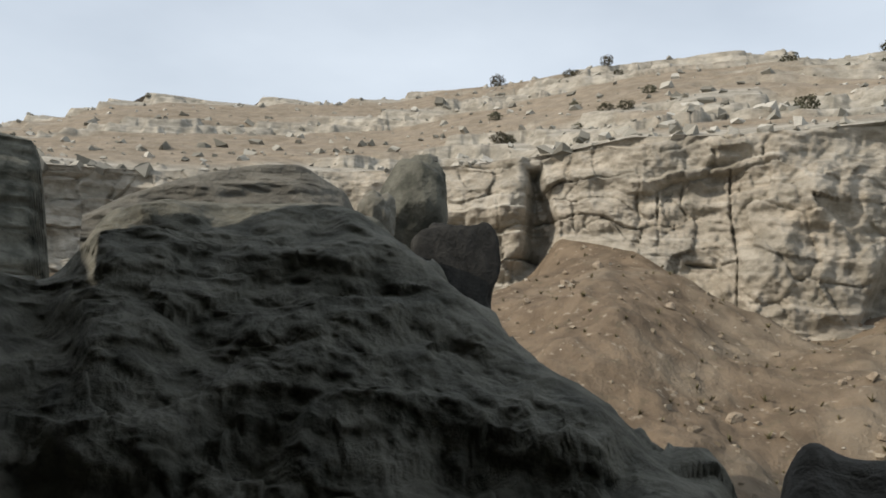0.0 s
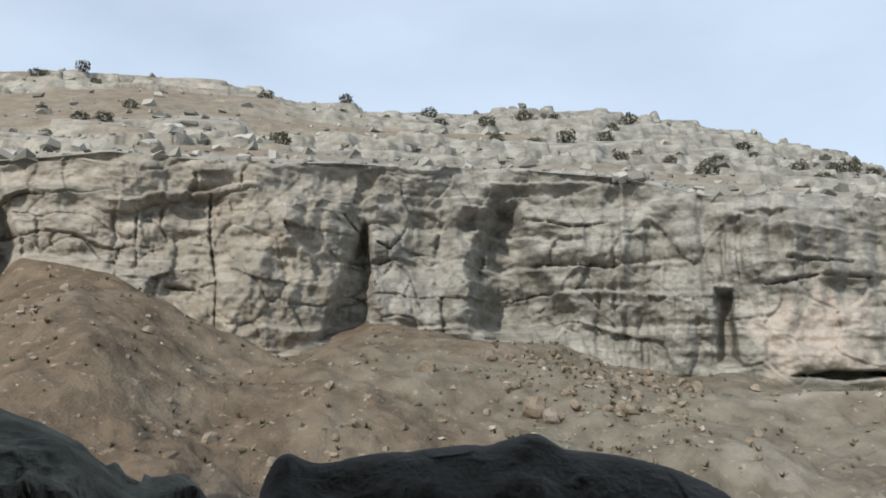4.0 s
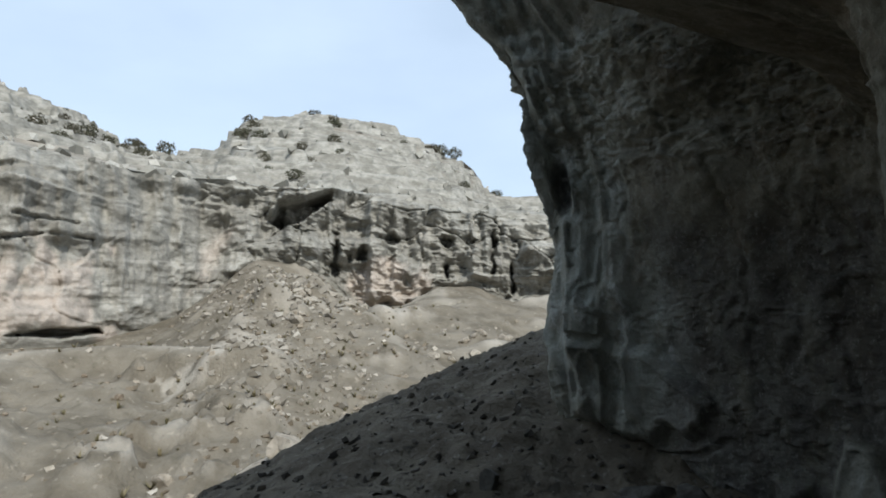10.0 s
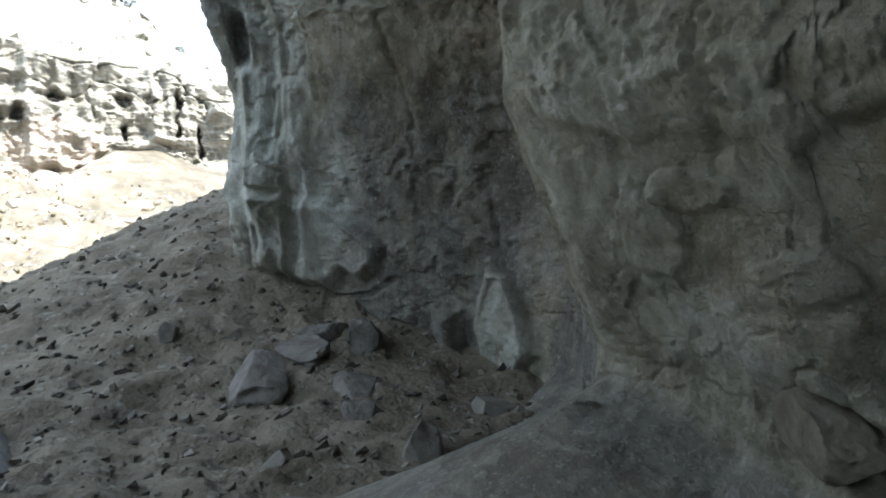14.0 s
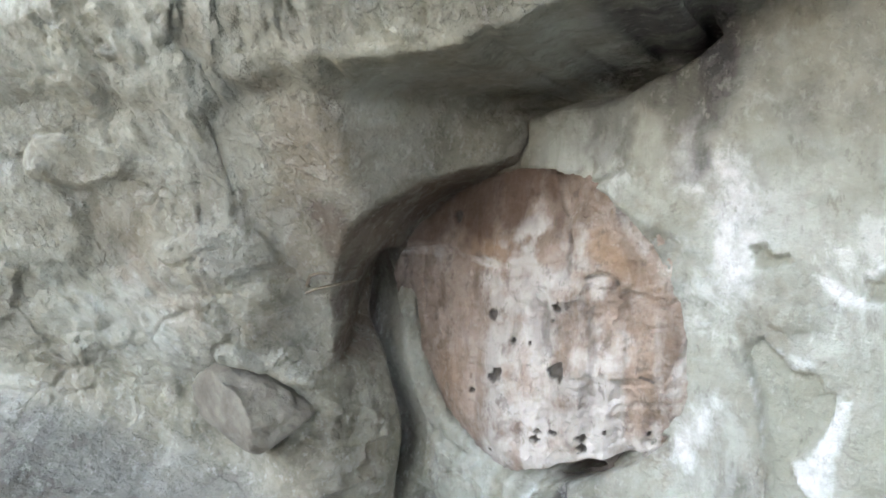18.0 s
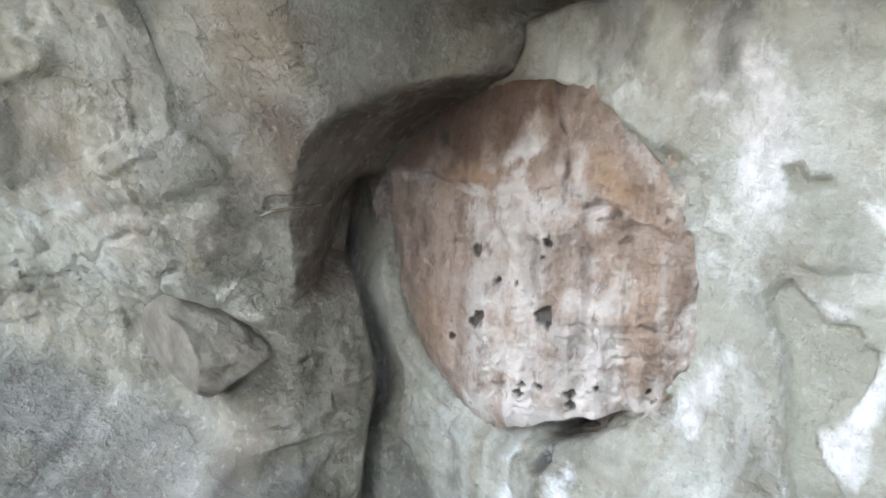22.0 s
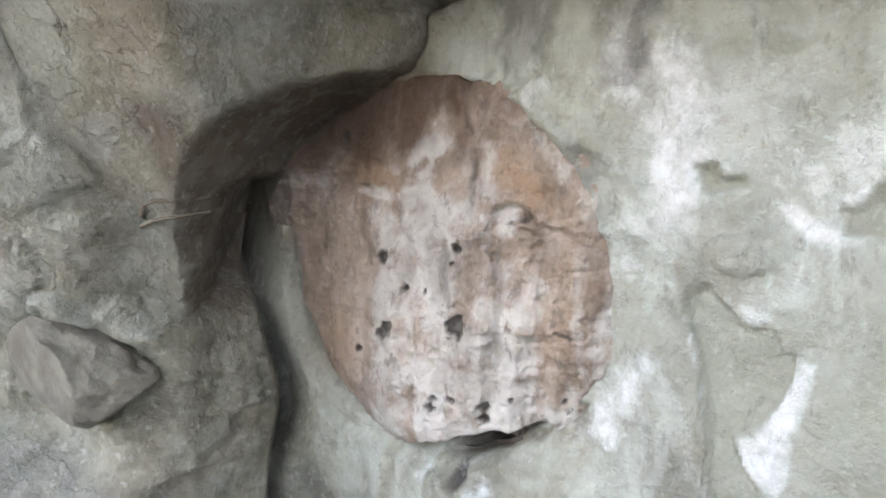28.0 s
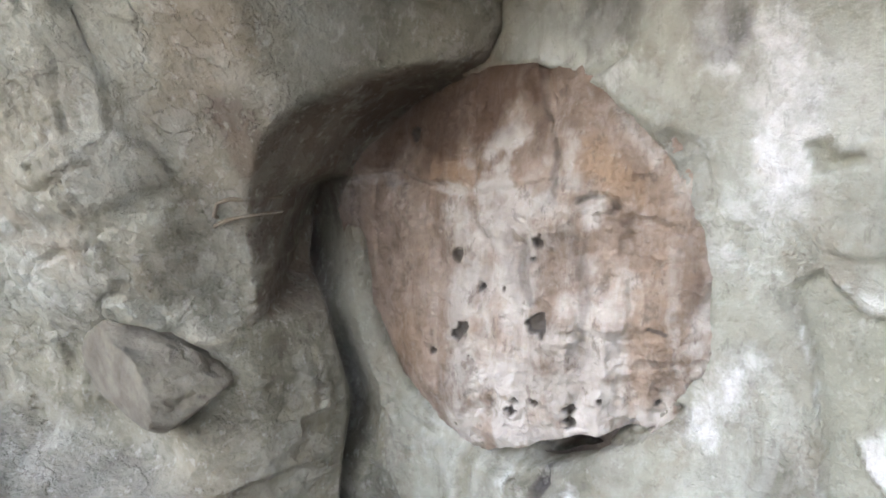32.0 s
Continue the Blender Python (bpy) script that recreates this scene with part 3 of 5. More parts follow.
def ledge_height(x, y):
    x, y = x - LOOKOUT[0], y - LOOKOUT[1]
    az, r = (np.degrees(np.arctan2(-x, y)) - TURN) % 360, np.hypot(x, y)
    az = np.where(az < 30, 40, az)
    rc, ec = smooth_table(az, CREST_R, 4), smooth_table(az, CREST_E, 2)
    zc = EYE + rc * np.tan(np.radians(ec))
    base = 0.04 - 0.10 * np.clip(-y - 0.3, 0, 5)
    t = np.clip(r / rc, 0, 1.2)
    k = step(0.45, 1.0, t)
    z = base * (1 - k) + zc * k - 0.9 * np.clip(r - rc, 0, 99) ** 1.15
    z = z + 0.05 * fbm(x * 1.2, y * 1.2, 0, 4, 103) * (1 - 0.4 * k)
    return z + 0.035 * fbm(x * 5, y * 5, 0, 3, 107)


def ledge():
    x, y = np.meshgrid(np.arange(-13, 9, 0.045), np.arange(-10.5, 4.2, 0.045))
    z = ledge_height(x, y)
    c = cells(x * 5, y * 5, 3)
    z = z + 0.05 * np.maximum(0, 0.5 - c[0]) * (c[2] > 0.5)
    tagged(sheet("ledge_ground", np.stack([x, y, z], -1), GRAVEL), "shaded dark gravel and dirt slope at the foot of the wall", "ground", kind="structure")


ledge()

# ---- near rock wall ----
# The points from x = 6 up are an unseen wing, added to cast shade.
PLAN = [(11.0, -13.0), (10.5, -6.0), (9.0, -2.5), (6.0, -1.1), (3.0, -0.65), (1.2, -0.22), (0.2, 0.31), (-0.5, 0.744), (-1.0, 1.053), (-1.5, 1.363), (-1.6, 1.39), (-1.7, 1.32), (-1.79, 1.19), (-1.85, 1.03), (-1.92, 0.955), (-2.3, 0.97), (-2.6, 0.92),
        (-2.85, 0.86), (-3.05, 0.90), (-3.4, 1.12), (-3.9, 1.45), (-4.5, 1.80), (-5.1, 1.90), (-5.6, 1.55), (-6.1, 1.05), (-6.8, 0.75), (-7.1, 0.45), (-7.27, 0.17), (-7.7, 0.3), (-8.6, 1.6), (-9.2, 4.0), (-9.4, 10.0)]


def wall_plan():
    p = np.array(PLAN)
    for _ in range(3):
        q = np.empty((2 * len(p) - 2, 2))
        q[0::2], q[1::2] = p[:-1] * 0.75 + p[1:] * 0.25, p[:-1] * 0.25 + p[1:] * 0.75
        p = q
    return p


def wall_lean(X, Z):
    open_side = step(10, 7, np.abs(X + 1.0))
    pillar = -0.073 * np.clip(Z - 1.35, 0, 3.4) ** 2
    # overhang added above the view to keep sky light off the wall
    shade_roof = -3.2 * np.clip(Z - 2.75, 0, 2.0) * step(-5.3, -4.2, X) - 1.6 * np.clip(Z - 5.3, 0, 1.2) * step(-4.2, -5.3, X)
    return (pillar + shade_roof) * open_side


def jutting(X, Y, Z, wob):
    """How far the rock stands forward of the plan: the leaning mass beside the hollow, its lobe over the dome, and the shelf above."""
    lean = 0.98 - 0.5 * np.clip(Z - 0.8, 0, 1.0)
    h = inside(X, Z, MASS) + wob * 0.8
    mass = step(-0.006, 0.022, h)
    near = lean + 0.09 - 0.05 * step(0.0, 0.3, h) + 0.03 * np.exp(-np.clip(h, 0, 1) / 0.03)
    near = lean + (near - lean) * step(-1.98, -1.8, X)
    near = near + np.clip(Y - 0.05 - near, 0, 2) * step(-1.66, -1.22, X) ** 1.2
    left = -0.5 * np.clip(Z - 0.8, 0, 1.0) * step(-4.6, -2.9, X)
    shift = left + (np.minimum(0, near - Y) * mass - left) * step(-2.02, -1.84, X)
    over = step(-0.012, 0.05, Z - np.interp(X, [x for x, _ in SHELF], [z for _, z in SHELF]) - wob * 1.6)
    shelf = np.minimum(lean - 0.02, Y - 0.27) - Y
    side = step(-2.12, -1.78, X)
    return shift + (np.minimum(shelf, shift) - shift) * over * side - 0.03 * over * step(-3.0, -2.7, X) * (1 - side)


def wall():
    p = wall_plan()
    L = np.r_[0, np.cumsum(np.hypot(*np.diff(p, axis=0).T))]
    want, l = [], 0.0
    while l < L[-1]:
        x = np.interp(l, L, p[:, 0])
        want.append(l)
        l += 0.0085 if -2.75 < x < 0.1 else (0.02 if -7.8 < x < 1 else 0.25)
    want = np.array(want)
    px, py = np.interp(want, L, p[:, 0]), np.interp(want, L, p[:, 1])
    tx, ty = np.gradient(px, want), np.gradient(py, want)
    n = np.hypot(tx, ty)
    nx, ny = -ty / n, tx / n
    zs = np.r_[np.arange(-1.5, -0.2, 0.05), np.arange(-0.2, 2.0, 0.0085), np.arange(2.0, 3.9, 0.013), np.arange(3.9, 5.2, 0.03), np.arange(5.2, 6.5, 0.2)]
    X, Z = np.meshgrid(px, zs)
    Y = py + 0 * Z
    out, masks = wall_relief(X, Y, Z, want)
    wob = 0.016 * fbm(want[None] * 7 + 0 * Z, Z * 7, 0, 4, 211)
    cave = step(0.012, -0.004, inside(X, Z, MASS) + wob * 0.8) * step(-1.672, -1.705, X) * step(-1.95, -1.86, X) * step(0.80, 0.96, Z) * step(1.40, 1.34, Z)
    front = np.stack([X + nx * out - 0.12 * cave, Y + ny * out + wall_lean(X, Z) + jutting(X, Y, Z, wob) + 0.16 * cave, Z], -1)
    # raises the unseen wing so that its shadow covers the outcrop
    front[..., 2] += 0.5 * np.clip(Z - 5.2, 0, 9) * step(3, 7, X)
    top = front[-1:] + np.array([0, 4.0, 0.6])
    top2 = front[-1:] + np.array([0, 30.0, -3])
    masks = {k: np.concatenate([m, m[-1:], m[-1:]]) for k, m in masks.items()}
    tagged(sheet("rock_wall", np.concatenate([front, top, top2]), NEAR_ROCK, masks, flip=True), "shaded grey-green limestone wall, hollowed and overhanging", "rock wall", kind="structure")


SHELF = [(-3.3, 2.6), (-3.0, 2.12), (-2.93, 2.0), (-2.845, 1.849), (-2.8, 1.721), (-2.592, 1.645), (-2.435, 1.582), (-2.115, 1.609), (-1.922, 1.511), (-1.848, 1.613), (-1.675, 1.628), (-1.461, 1.636), (-1.347, 1.652), (-1.176, 1.675), (-1.059, 1.69),
         (-0.948, 1.707), (-0.845, 1.736), (-0.749, 1.77), (-0.661, 1.807), (-0.2, 1.9), (1.0, 2.2), (4.0, 2.6)]
MASS = [(-3.0, 0.66), (-2.1, 0.66), (-1.87, 0.78), (-1.793, 0.876), (-1.745, 1.037), (-1.687, 1.153), (-1.63, 1.245), (-1.588, 1.288), (-1.506, 1.336), (-1.444, 1.385), (-1.337, 1.433), (-1.272, 1.462), (-1.242, 1.519), (-1.235, 1.60), (-1.1, 1.80), (-1.0, 3.2), (-3.0, 3.2)]
DOME_EDGE = [(-1.26, 1.440), (-1.368, 1.414), (-1.50, 1.357), (-1.595, 1.276), (-1.634, 1.189), (-1.65, 1.079), (-1.641, 0.949), (-1.621, 0.815), (-1.591, 0.695), (-1.514, 0.587), (-1.404, 0.538), (-1.319, 0.521), (-1.221, 0.509), (-1.14, 0.524), (-1.05, 0.57),
             (-0.961, 0.623), (-0.881, 0.691), (-0.821, 0.761), (-0.778, 0.839), (-0.762, 0.93), (-0.764, 1.012), (-0.775, 1.115), (-0.81, 1.203), (-0.85, 1.263), (-0.91, 1.326), (-0.985, 1.387), (-1.055, 1.427), (-1.14, 1.445)]
GROOVE = [(-1.66, 1.22), (-1.69, 1.08), (-1.698, 0.984), (-1.707, 0.904), (-1.703, 0.821), (-1.70, 0.771), (-1.681, 0.667), (-1.661, 0.578), (-1.658, 0.49), (-1.682, 0.404), (-1.702, 0.317), (-1.706, 0.149), (-1.72, -0.1)]
SLOT = [(-1.17, 0.520), (-1.117, 0.572), (-1.053, 0.618), (-0.985, 0.640), (-0.96, 0.628), (-0.991, 0.590), (-1.05, 0.545), (-1.14, 0.500)]
BARE = [(-0.61, 1.083), (-0.579, 1.048), (-0.548, 1.015), (-0.502, 1.023), (-0.494, 0.989), (-0.473, 0.986), (-0.472, 0.945), (-0.491, 0.887), (-0.512, 0.846), (-0.545, 0.813), (-0.53, 0.762), (-0.499, 0.721), (-0.469, 0.689), (-0.44, 0.5), (-0.56, 0.4), (-0.574, 0.634), (-0.59, 0.838), (-0.619, 0.983), (-0.645, 1.042)]
CHIP = [(-0.448, 1.232), (-0.422, 1.238), (-0.407, 1.275), (-0.348, 1.29), (-0.335, 1.19), (-0.389, 1.197), (-0.435, 1.193)]
CHIP_LOW = [(-0.635, 1.28), (-0.608, 1.288), (-0.596, 1.26), (-0.567, 1.273), (-0.563, 1.249), (-0.621, 1.236)]
KNOBS = [(-0.768, 1.255, 0.020), (-0.598, 1.274, 0.022), (-0.781, 1.147, 0.016), (-0.70, 1.06, 0.012), (-0.73, 1.09, 0.014), (-0.879, 1.347, 0.012)]


def wall_relief(X, Y, Z, length):
    s = np.where(X > -2.95, np.interp(2.95, -X[0], length) - 1.17 * (X + 2.95), length[None])
    N = Z + 1.25 * np.clip(Z - 2.75, 0, 2.0)      # runs on along the leaning part
    wob = 0.016 * fbm(s * 7, N * 7, 0, 4, 211)
    # broad form and grain
    d = 0.10 * fbm(s * 0.7, N * 0.7, 0, 3, 201) * step(-2.6, -3.4, X) + 0.030 * fbm(s * 2.4, N * 2.0, 0, 4, 203)
    rough = np.maximum(step(0, 0.1, np.interp(-X, [-x for x, _ in SHELF[::-1]], [z for _, z in SHELF[::-1]]) * -1 + Z), 0.35 * step(-0.6, -1.8, X))
    d = d + 0.005 * fbm(s * 13, N * 13, 0, 3, 207) + 0.009 * rough * ridged(s * 8, N * 8, 0, 4, 209)
    # the upper mass that hangs over
    line = np.interp(X, [x for x, _ in SHELF], [z for _, z in SHELF])
    soft_line = smooth_table(X, SHELF, 0.8)
    above = Z - line - wob * 1.6
    d = d + 0.12 * step(0.0, 0.6, Z - soft_line) * step(-5.2, -4.2, X) * step(-3.0, -3.6, X)
    knob = cells(s * 11 + 0.5 * fbm(s * 5, N * 5, 0, 2, 217), N * 11, 13)
    knob2 = cells(s * 23 + 0.5 * fbm(s * 9, N * 9, 0, 2, 216), N * 23, 14)
    flake = cells(s * 4.5 + 0.8 * fbm(s * 3, N * 3, 0, 3, 218), N * 4.5 + 0.8 * fbm(s * 3, N * 3, 4, 3, 219), 17)
    d = d + step(0.0, 0.15, above) * (0.05 * np.maximum(0, 0.40 - knob[0]) * (knob[2] > 0.55) + 0.035 * np.maximum(0, 0.45 - knob2[0]) * (knob2[2] > 0.5) + 0.032 * (flake[2] - 0.5)) + 0.010 * (flake[2] - 0.5) * step(-1.6, -2.0, X) * step(-6.2, -5.6, X)
    d = d - 0.012 * step(0.10, 0.02, flake[1] - flake[0]) * step(0.0, 0.4, fbm(s * 1.5, N * 1.5, 0, 2, 220)) * step(-1.6, -2.1, X)
    plate = cells(s * 8 + 1.1 * fbm(s * 4, N * 4, 1, 4, 222), N * 8 + 1.1 * fbm(s * 4, N * 4, 5, 4, 223), 23)
    d = d + (0.015 * (plate[2] - 0.5) + 0.010 * (plate[2] > 0.75)) * step(-0.9, -1.5, X) * (0.3 + 0.7 * step(-1.86, -2.08, X)) * step(-0.45, 0.2, fbm(s * 1.3, N * 1.3, 2, 3, 224))
    grain, d = d, 0 * d
    # the hollow that the domed rock fills: a shallow basin, with a broken rim at its upper side
    dome = inside(X, Z, DOME_EDGE)
    d = d - 0.17 * step(0.004, 0.05, dome)
    upper = step(1.05, 1.2, Z) * step(-1.3, -1.05, X)
    d = d + 0.010 * upper * step(0.11, 0.0, np.abs(dome + 0.02) + wob * 1.2)
    rim = along(X, Z, [(-1.1, 1.431), (-1.013, 1.411), (-0.943, 1.355), (-0.877, 1.313), (-0.813, 1.256), (-0.771, 1.16)])
    d = d + 0.016 * step(0.05, 0.0, rim) * step(-0.5, 0.2, fbm(s * 14, N * 14, 0, 3, 231)) - 0.02 * step(0.010, 0.003, along(X, Z, [(-1.01, 1.40), (-0.97, 1.42), (-0.94, 1.445)]))
    d = d - 0.015 * step(0.009, 0.002, rim + wob * 1.2) * step(0.0, 0.5, fbm(s * 6, N * 6, 3, 2, 233))
    # plaster-like collar beside the dome, and the groove that parts it from the swelling rock
    collar = step(0.0, -0.02, dome) * step(0.16, 0.05, -dome) * step(-1.3, -1.5, X) * step(1.25, 1.0, Z)
    d = d - 0.07 * step(0.98, 1.15, Z) * step(-1.56, -1.63, X) * step(-1.73, -1.69, X) * step(1.35, 1.28, Z) * step(-0.004, -0.03, inside(X, Z, MASS))
    groove = along(X, Z, GROOVE) + wob * 0.25
    d = d - 0.13 * step(0.030, 0.004, groove) * step(1.15, 0.95, Z)
    swell = step(-1.66, -1.76, X) * step(0.92, 0.70, Z) * step(-2.05, -1.9, X)
    d = d + swell * (0.05 + 0.016 * ridged(s * 9, N * 8, 0, 3, 215))
    # crack between the lobe and the smooth wall, and the cut-back rock under the shelf
    d = d - 0.10 * step(0.022, 0.003, along(X, Z, [(-1.245, 1.60), (-1.245, 1.52), (-1.275, 1.465), (-1.33, 1.44)]) + wob * 0.3)
    d = d - 0.30 * step(0.0, 0.09, inside(X, Z, [(-1.40, 1.65), (-1.06, 1.72), (-0.75, 1.80), (-0.70, 1.74), (-0.95, 1.62), (-1.2, 1.56), (-1.36, 1.58)]) + wob)
    # slot under the dome, and the drip-worn skirt below
    slot = inside(X, Z, SLOT) + wob * 0.3
    d = d - 0.22 * step(-0.004, 0.012, slot)
    lip = along(X, Z, [(-1.403, 0.538), (-1.319, 0.526), (-1.221, 0.516), (-1.14, 0.528), (-0.975, 0.623), (-0.906, 0.667), (-0.849, 0.717), (-0.815, 0.766)]) + wob * 0.5
    d = d - 0.03 * step(0.016, 0.004, lip)
    d = d - 0.03 * step(0.022, 0.006, np.hypot(X + 1.086, (Z - 0.486) * 0.5) + wob * 0.4)
    skirt = step(0.66, 0.54, Z) * step(-1.62, -1.45, X) * step(-0.55, -0.75, X)
    d = d + 0.006 * skirt * vnoise(s * 26, N * 2.5, 0, 221)
    d = d + 0.03 * step(0, 0.03, inside(X, Z, [(-1.67, 0.36), (-1.568, 0.29), (-1.487, 0.22), (-1.439, 0.18), (-1.3, -0.1), (-0.9, -0.1), (-0.9, 0.5), (-1.45, 0.5), (-1.62, 0.6)]) + wob * 0.5)
    # flaking skin on the smooth side: bare patch, thick pale edges
    bare, chip, chip2 = inside(X, Z, BARE) + wob * 0.25, inside(X, Z, CHIP) + wob * 0.2, inside(X, Z, CHIP_LOW) + wob * 0.2
    d = d - 0.020 * step(-0.002, 0.006, bare) - 0.016 * step(-0.002, 0.005, np.maximum(chip, chip2))
    for cx, cz, rr in KNOBS:
        d = d + 0.014 * step(rr, rr * 0.4, np.hypot(X - cx, Z - cz))
    for k in range(14):
        cx, cz = -0.95 + 0.62 * _hash(k, 1, 0, 71), 0.95 + 0.55 * _hash(k, 2, 0, 71)
        d = d + 0.008 * step(0.03, 0.012, np.hypot((X - cx) * 0.7, Z - cz) + wob * 1.2) * step(0.0, -0.05, dome)
    # left: flakes, scars and lumps
    for cx, cz, w, h, amt in ((-2.03, 0.86, 0.07, 0.06, 0.03), (-2.0, 1.2, 0.2, 0.1, 0.025), (-2.5, 1.3, 0.12, 0.2, 0.03), (-2.33, 1.46, 0.15, 0.06, 0.03)):
        d = d + amt * step(1.1, 0.8, np.hypot((X - cx) / w, (Z - cz) / h) + 0.35 * fbm(s * 6, N * 6, 0, 3, 241))
    # pocket behind the half-buried stone
    d = d - 0.09 * step(0.0, 0.06, inside(X, Z, [(-2.26, 0.74), (-2.12, 0.86), (-2.0, 0.85), (-1.87, 0.79), (-1.83, 0.70), (-1.84, 0.58), (-1.95, 0.57), (-2.1, 0.58), (-2.25, 0.65)]))
    # apron at the wall's foot, with a small burrow
    gl = table(X, [(-5.6, 0.1), (-5.0, 0.22), (-4.5, 0.22), (-4.0, 0.15), (-3.4, 0.45), (-2.92, 0.72), (-2.72, 0.68), (-2.545, 0.61), (-2.356, 0.53), (-2.147, 0.485), (-1.942, 0.48), (-1.84, 0.40), (-1.75, 0.2), (-1.6, 0.05), (0, 0.0)])
    d = d + np.clip((gl - Z + 0.4 * wob) / 0.40, 0, 1.7) ** 1.15 * (0.35 + 0.5 * step(-1.8, -2.3, X)) * step(-5.0, -4.3, X) * step(-1.72, -1.9, X)
    d = d - 0.10 * step(0.04, 0.012, np.hypot((X + 2.87) * 0.6, Z - 0.585) + wob * 0.3)
    # alcove on the far side: slabs, joints, the pale flake, the toes of the pillar
    lift = inside(X, Z, [(-5.43, 0.81), (-5.25, 0.78), (-5.04, 0.46), (-4.96, 0.22), (-5.15, 0.0), (-5.41, -0.01), (-5.5, 0.36)]) + wob * 0.5
    d = d + 0.14 * step(-0.01, 0.05, lift) * (0.6 + 0.4 * step(-5.5, -5.0, X))
    d = d + 0.14 * step(0, 0.12, inside(X, Z, [(-5.77, 0.5), (-5.56, 0.5), (-5.5, 0.0), (-5.76, -0.1)]))
    d = d - 0.30 * step(0, 0.1, inside(X, Z, [(-6.05, 0.42), (-5.86, 0.34), (-5.8, -0.1), (-5.98, -0.1)]))
    tooth = inside(X, Z, [(-7.2, 1.5), (-6.55, 1.35), (-6.05, 0.98), (-6.08, 0.75), (-6.25, 0.62), (-6.45, 0.7), (-6.55, 0.52), (-7.0, 0.62), (-7.2, 0.7)]) + wob
    d = d + 0.12 * step(0, 0.14, tooth) - 0.03 * step(0.05, 0.01, along(X, Z, [(-7.2, 0.62), (-6.6, 0.5), (-6.2, 0.55), (-6.0, 0.7)]) + wob)
    for joint in ([(-5.95, 2.74), (-5.86, 1.97), (-5.89, 1.73), (-5.85, 1.65), (-5.48, 1.59), (-5.42, 1.57)], [(-6.2, 3.4), (-6.18, 2.7)], [(-5.45, 1.57), (-5.36, 1.1), (-5.3, 0.85)], [(-6.9, 3.2), (-6.6, 3.25), (-6.32, 3.5), (-6.25, 3.8)]):
        d = d - 0.022 * step(0.03, 0.004, along(X, Z, joint) + wob * 1.5)
    d = d + 0.03 * inside_soft(X, Z, [(-6.9, 3.2), (-6.6, 3.25), (-6.32, 3.5), (-6.25, 3.8), (-7.2, 3.9), (-7.2, 3.2)], 0.1)
    d = d - 0.16 * step(1.2, 0.4, np.hypot((s - np.interp(7.15, -X[0], length)) / 0.10, (Z - 2.72) / 0.30))
    d = d + step(-6.4, -6.9, X) * (0.13 * vnoise(s * 2.6, N * 0.6, 0, 251) + 0.05 * ridged(s * 5, N * 0.9, 0, 3, 253))
    slope = np.hypot(np.gradient(d, Z[:, 0], axis=0), np.gradient(d, length, axis=1))
    for _ in range(4):
        slope[1:-1, 1:-1] = (slope[1:-1, 1:-1] + slope[:-2, 1:-1] + slope[2:, 1:-1] + slope[1:-1, :-2] + slope[1:-1, 2:]) / 5
    d = d + grain / (1 + 1.8 * np.maximum(0, slope - 0.45))
    # stains and deposits, and tones where light or shade is painted in
    smoothed = step(-1.22, -0.95, X + 0.16 * fbm(s * 3, N * 2, 0, 4, 262)) * step(0.35, 0.65, Z + 0.3 * (X + 0.9) + 0.1 * fbm(s * 9, N * 2, 0, 3, 267)) * (1 - 0.8 * step(0, 0.05, above))
    pale = smoothed * (0.70 + 0.4 * fbm(s * 5, N * 2.5, 0, 3, 261))
    pale = np.maximum(pale, 0.12 * collar * step(1.05, 0.85, Z))
    pale = np.maximum(pale, (0.36 + 0.3 * fbm(s * 3, N * 3, 0, 4, 258)) * step(0.0, 0.03, inside(X, Z, MASS)) * step(0.7, 0.95, Z) * step(-1.3, -1.5, X))
    pale = np.maximum(pale, (0.30 + 0.3 * fbm(s * 3, N * 3, 0, 4, 258)) * step(-1.9, -2.0, X) * step(-2.95, -2.8, X) * step(0.8, 1.05, Z))
    pale = np.maximum(pale, 0.42 * skirt * step(-0.6, 0.7, vnoise(s * 24, N * 0.8, 0, 263) + 0.4 * vnoise(s * 60, N * 1.5, 0, 264)))
    pale = np.maximum(pale, 0.5 * step(-0.05, 0.2, tooth + wob * 3))
    pale = np.maximum(pale, 0.38 * step(0.0, 0.04, lift))
    # pillar's outer side and top painted paler, for the light they catch
    pale = np.maximum(pale, 1.0 * step(-6.2, -6.8, X + 0.5 * fbm(s * 1.5, N * 0.8, 0, 4, 268)) * step(0.5, 1.3, Z) + 0.3 * step(2.3, 3.0, Z) * step(-5.4, -6.0, X))
    pale = np.maximum(pale, 0.14 * inside_soft(X, Z, [(-2.98, 0.98), (-2.82, 0.80), (-2.685, 0.68), (-2.4, 0.52), (-2.0, 0.5), (-2.0, 0.4), (-2.5, 0.45), (-2.9, 0.6)], 0.15, wob * 2))
    # upper mass: paler rock, brightened further to offset the roof's shade
    pale = np.maximum(pale, (0.75 + 0.2 * fbm(s * 4, N * 4, 0, 4, 265)) * step(0, 0.05, above) * (1 - 0.6 * step(-2.3, -1.5, X + 0.5 * fbm(s * 2, N * 2, 0, 3, 266))) * step(-3.4, -3.0, X))
    for blot in ([(-2.47, 1.18), (-2.25, 1.20), (-2.30, 1.12), (-2.42, 0.93), (-2.5, 0.95)], [(-2.28, 1.40), (-2.24, 1.39), (-2.20, 1.29), (-2.24, 1.30)], [(-2.10, 1.58), (-1.95, 1.58), (-1.94, 1.51), (-2.08, 1.50)]):
        pale = np.maximum(pale, 0.30 * inside_soft(X, Z, blot, 0.07, wob * 6))
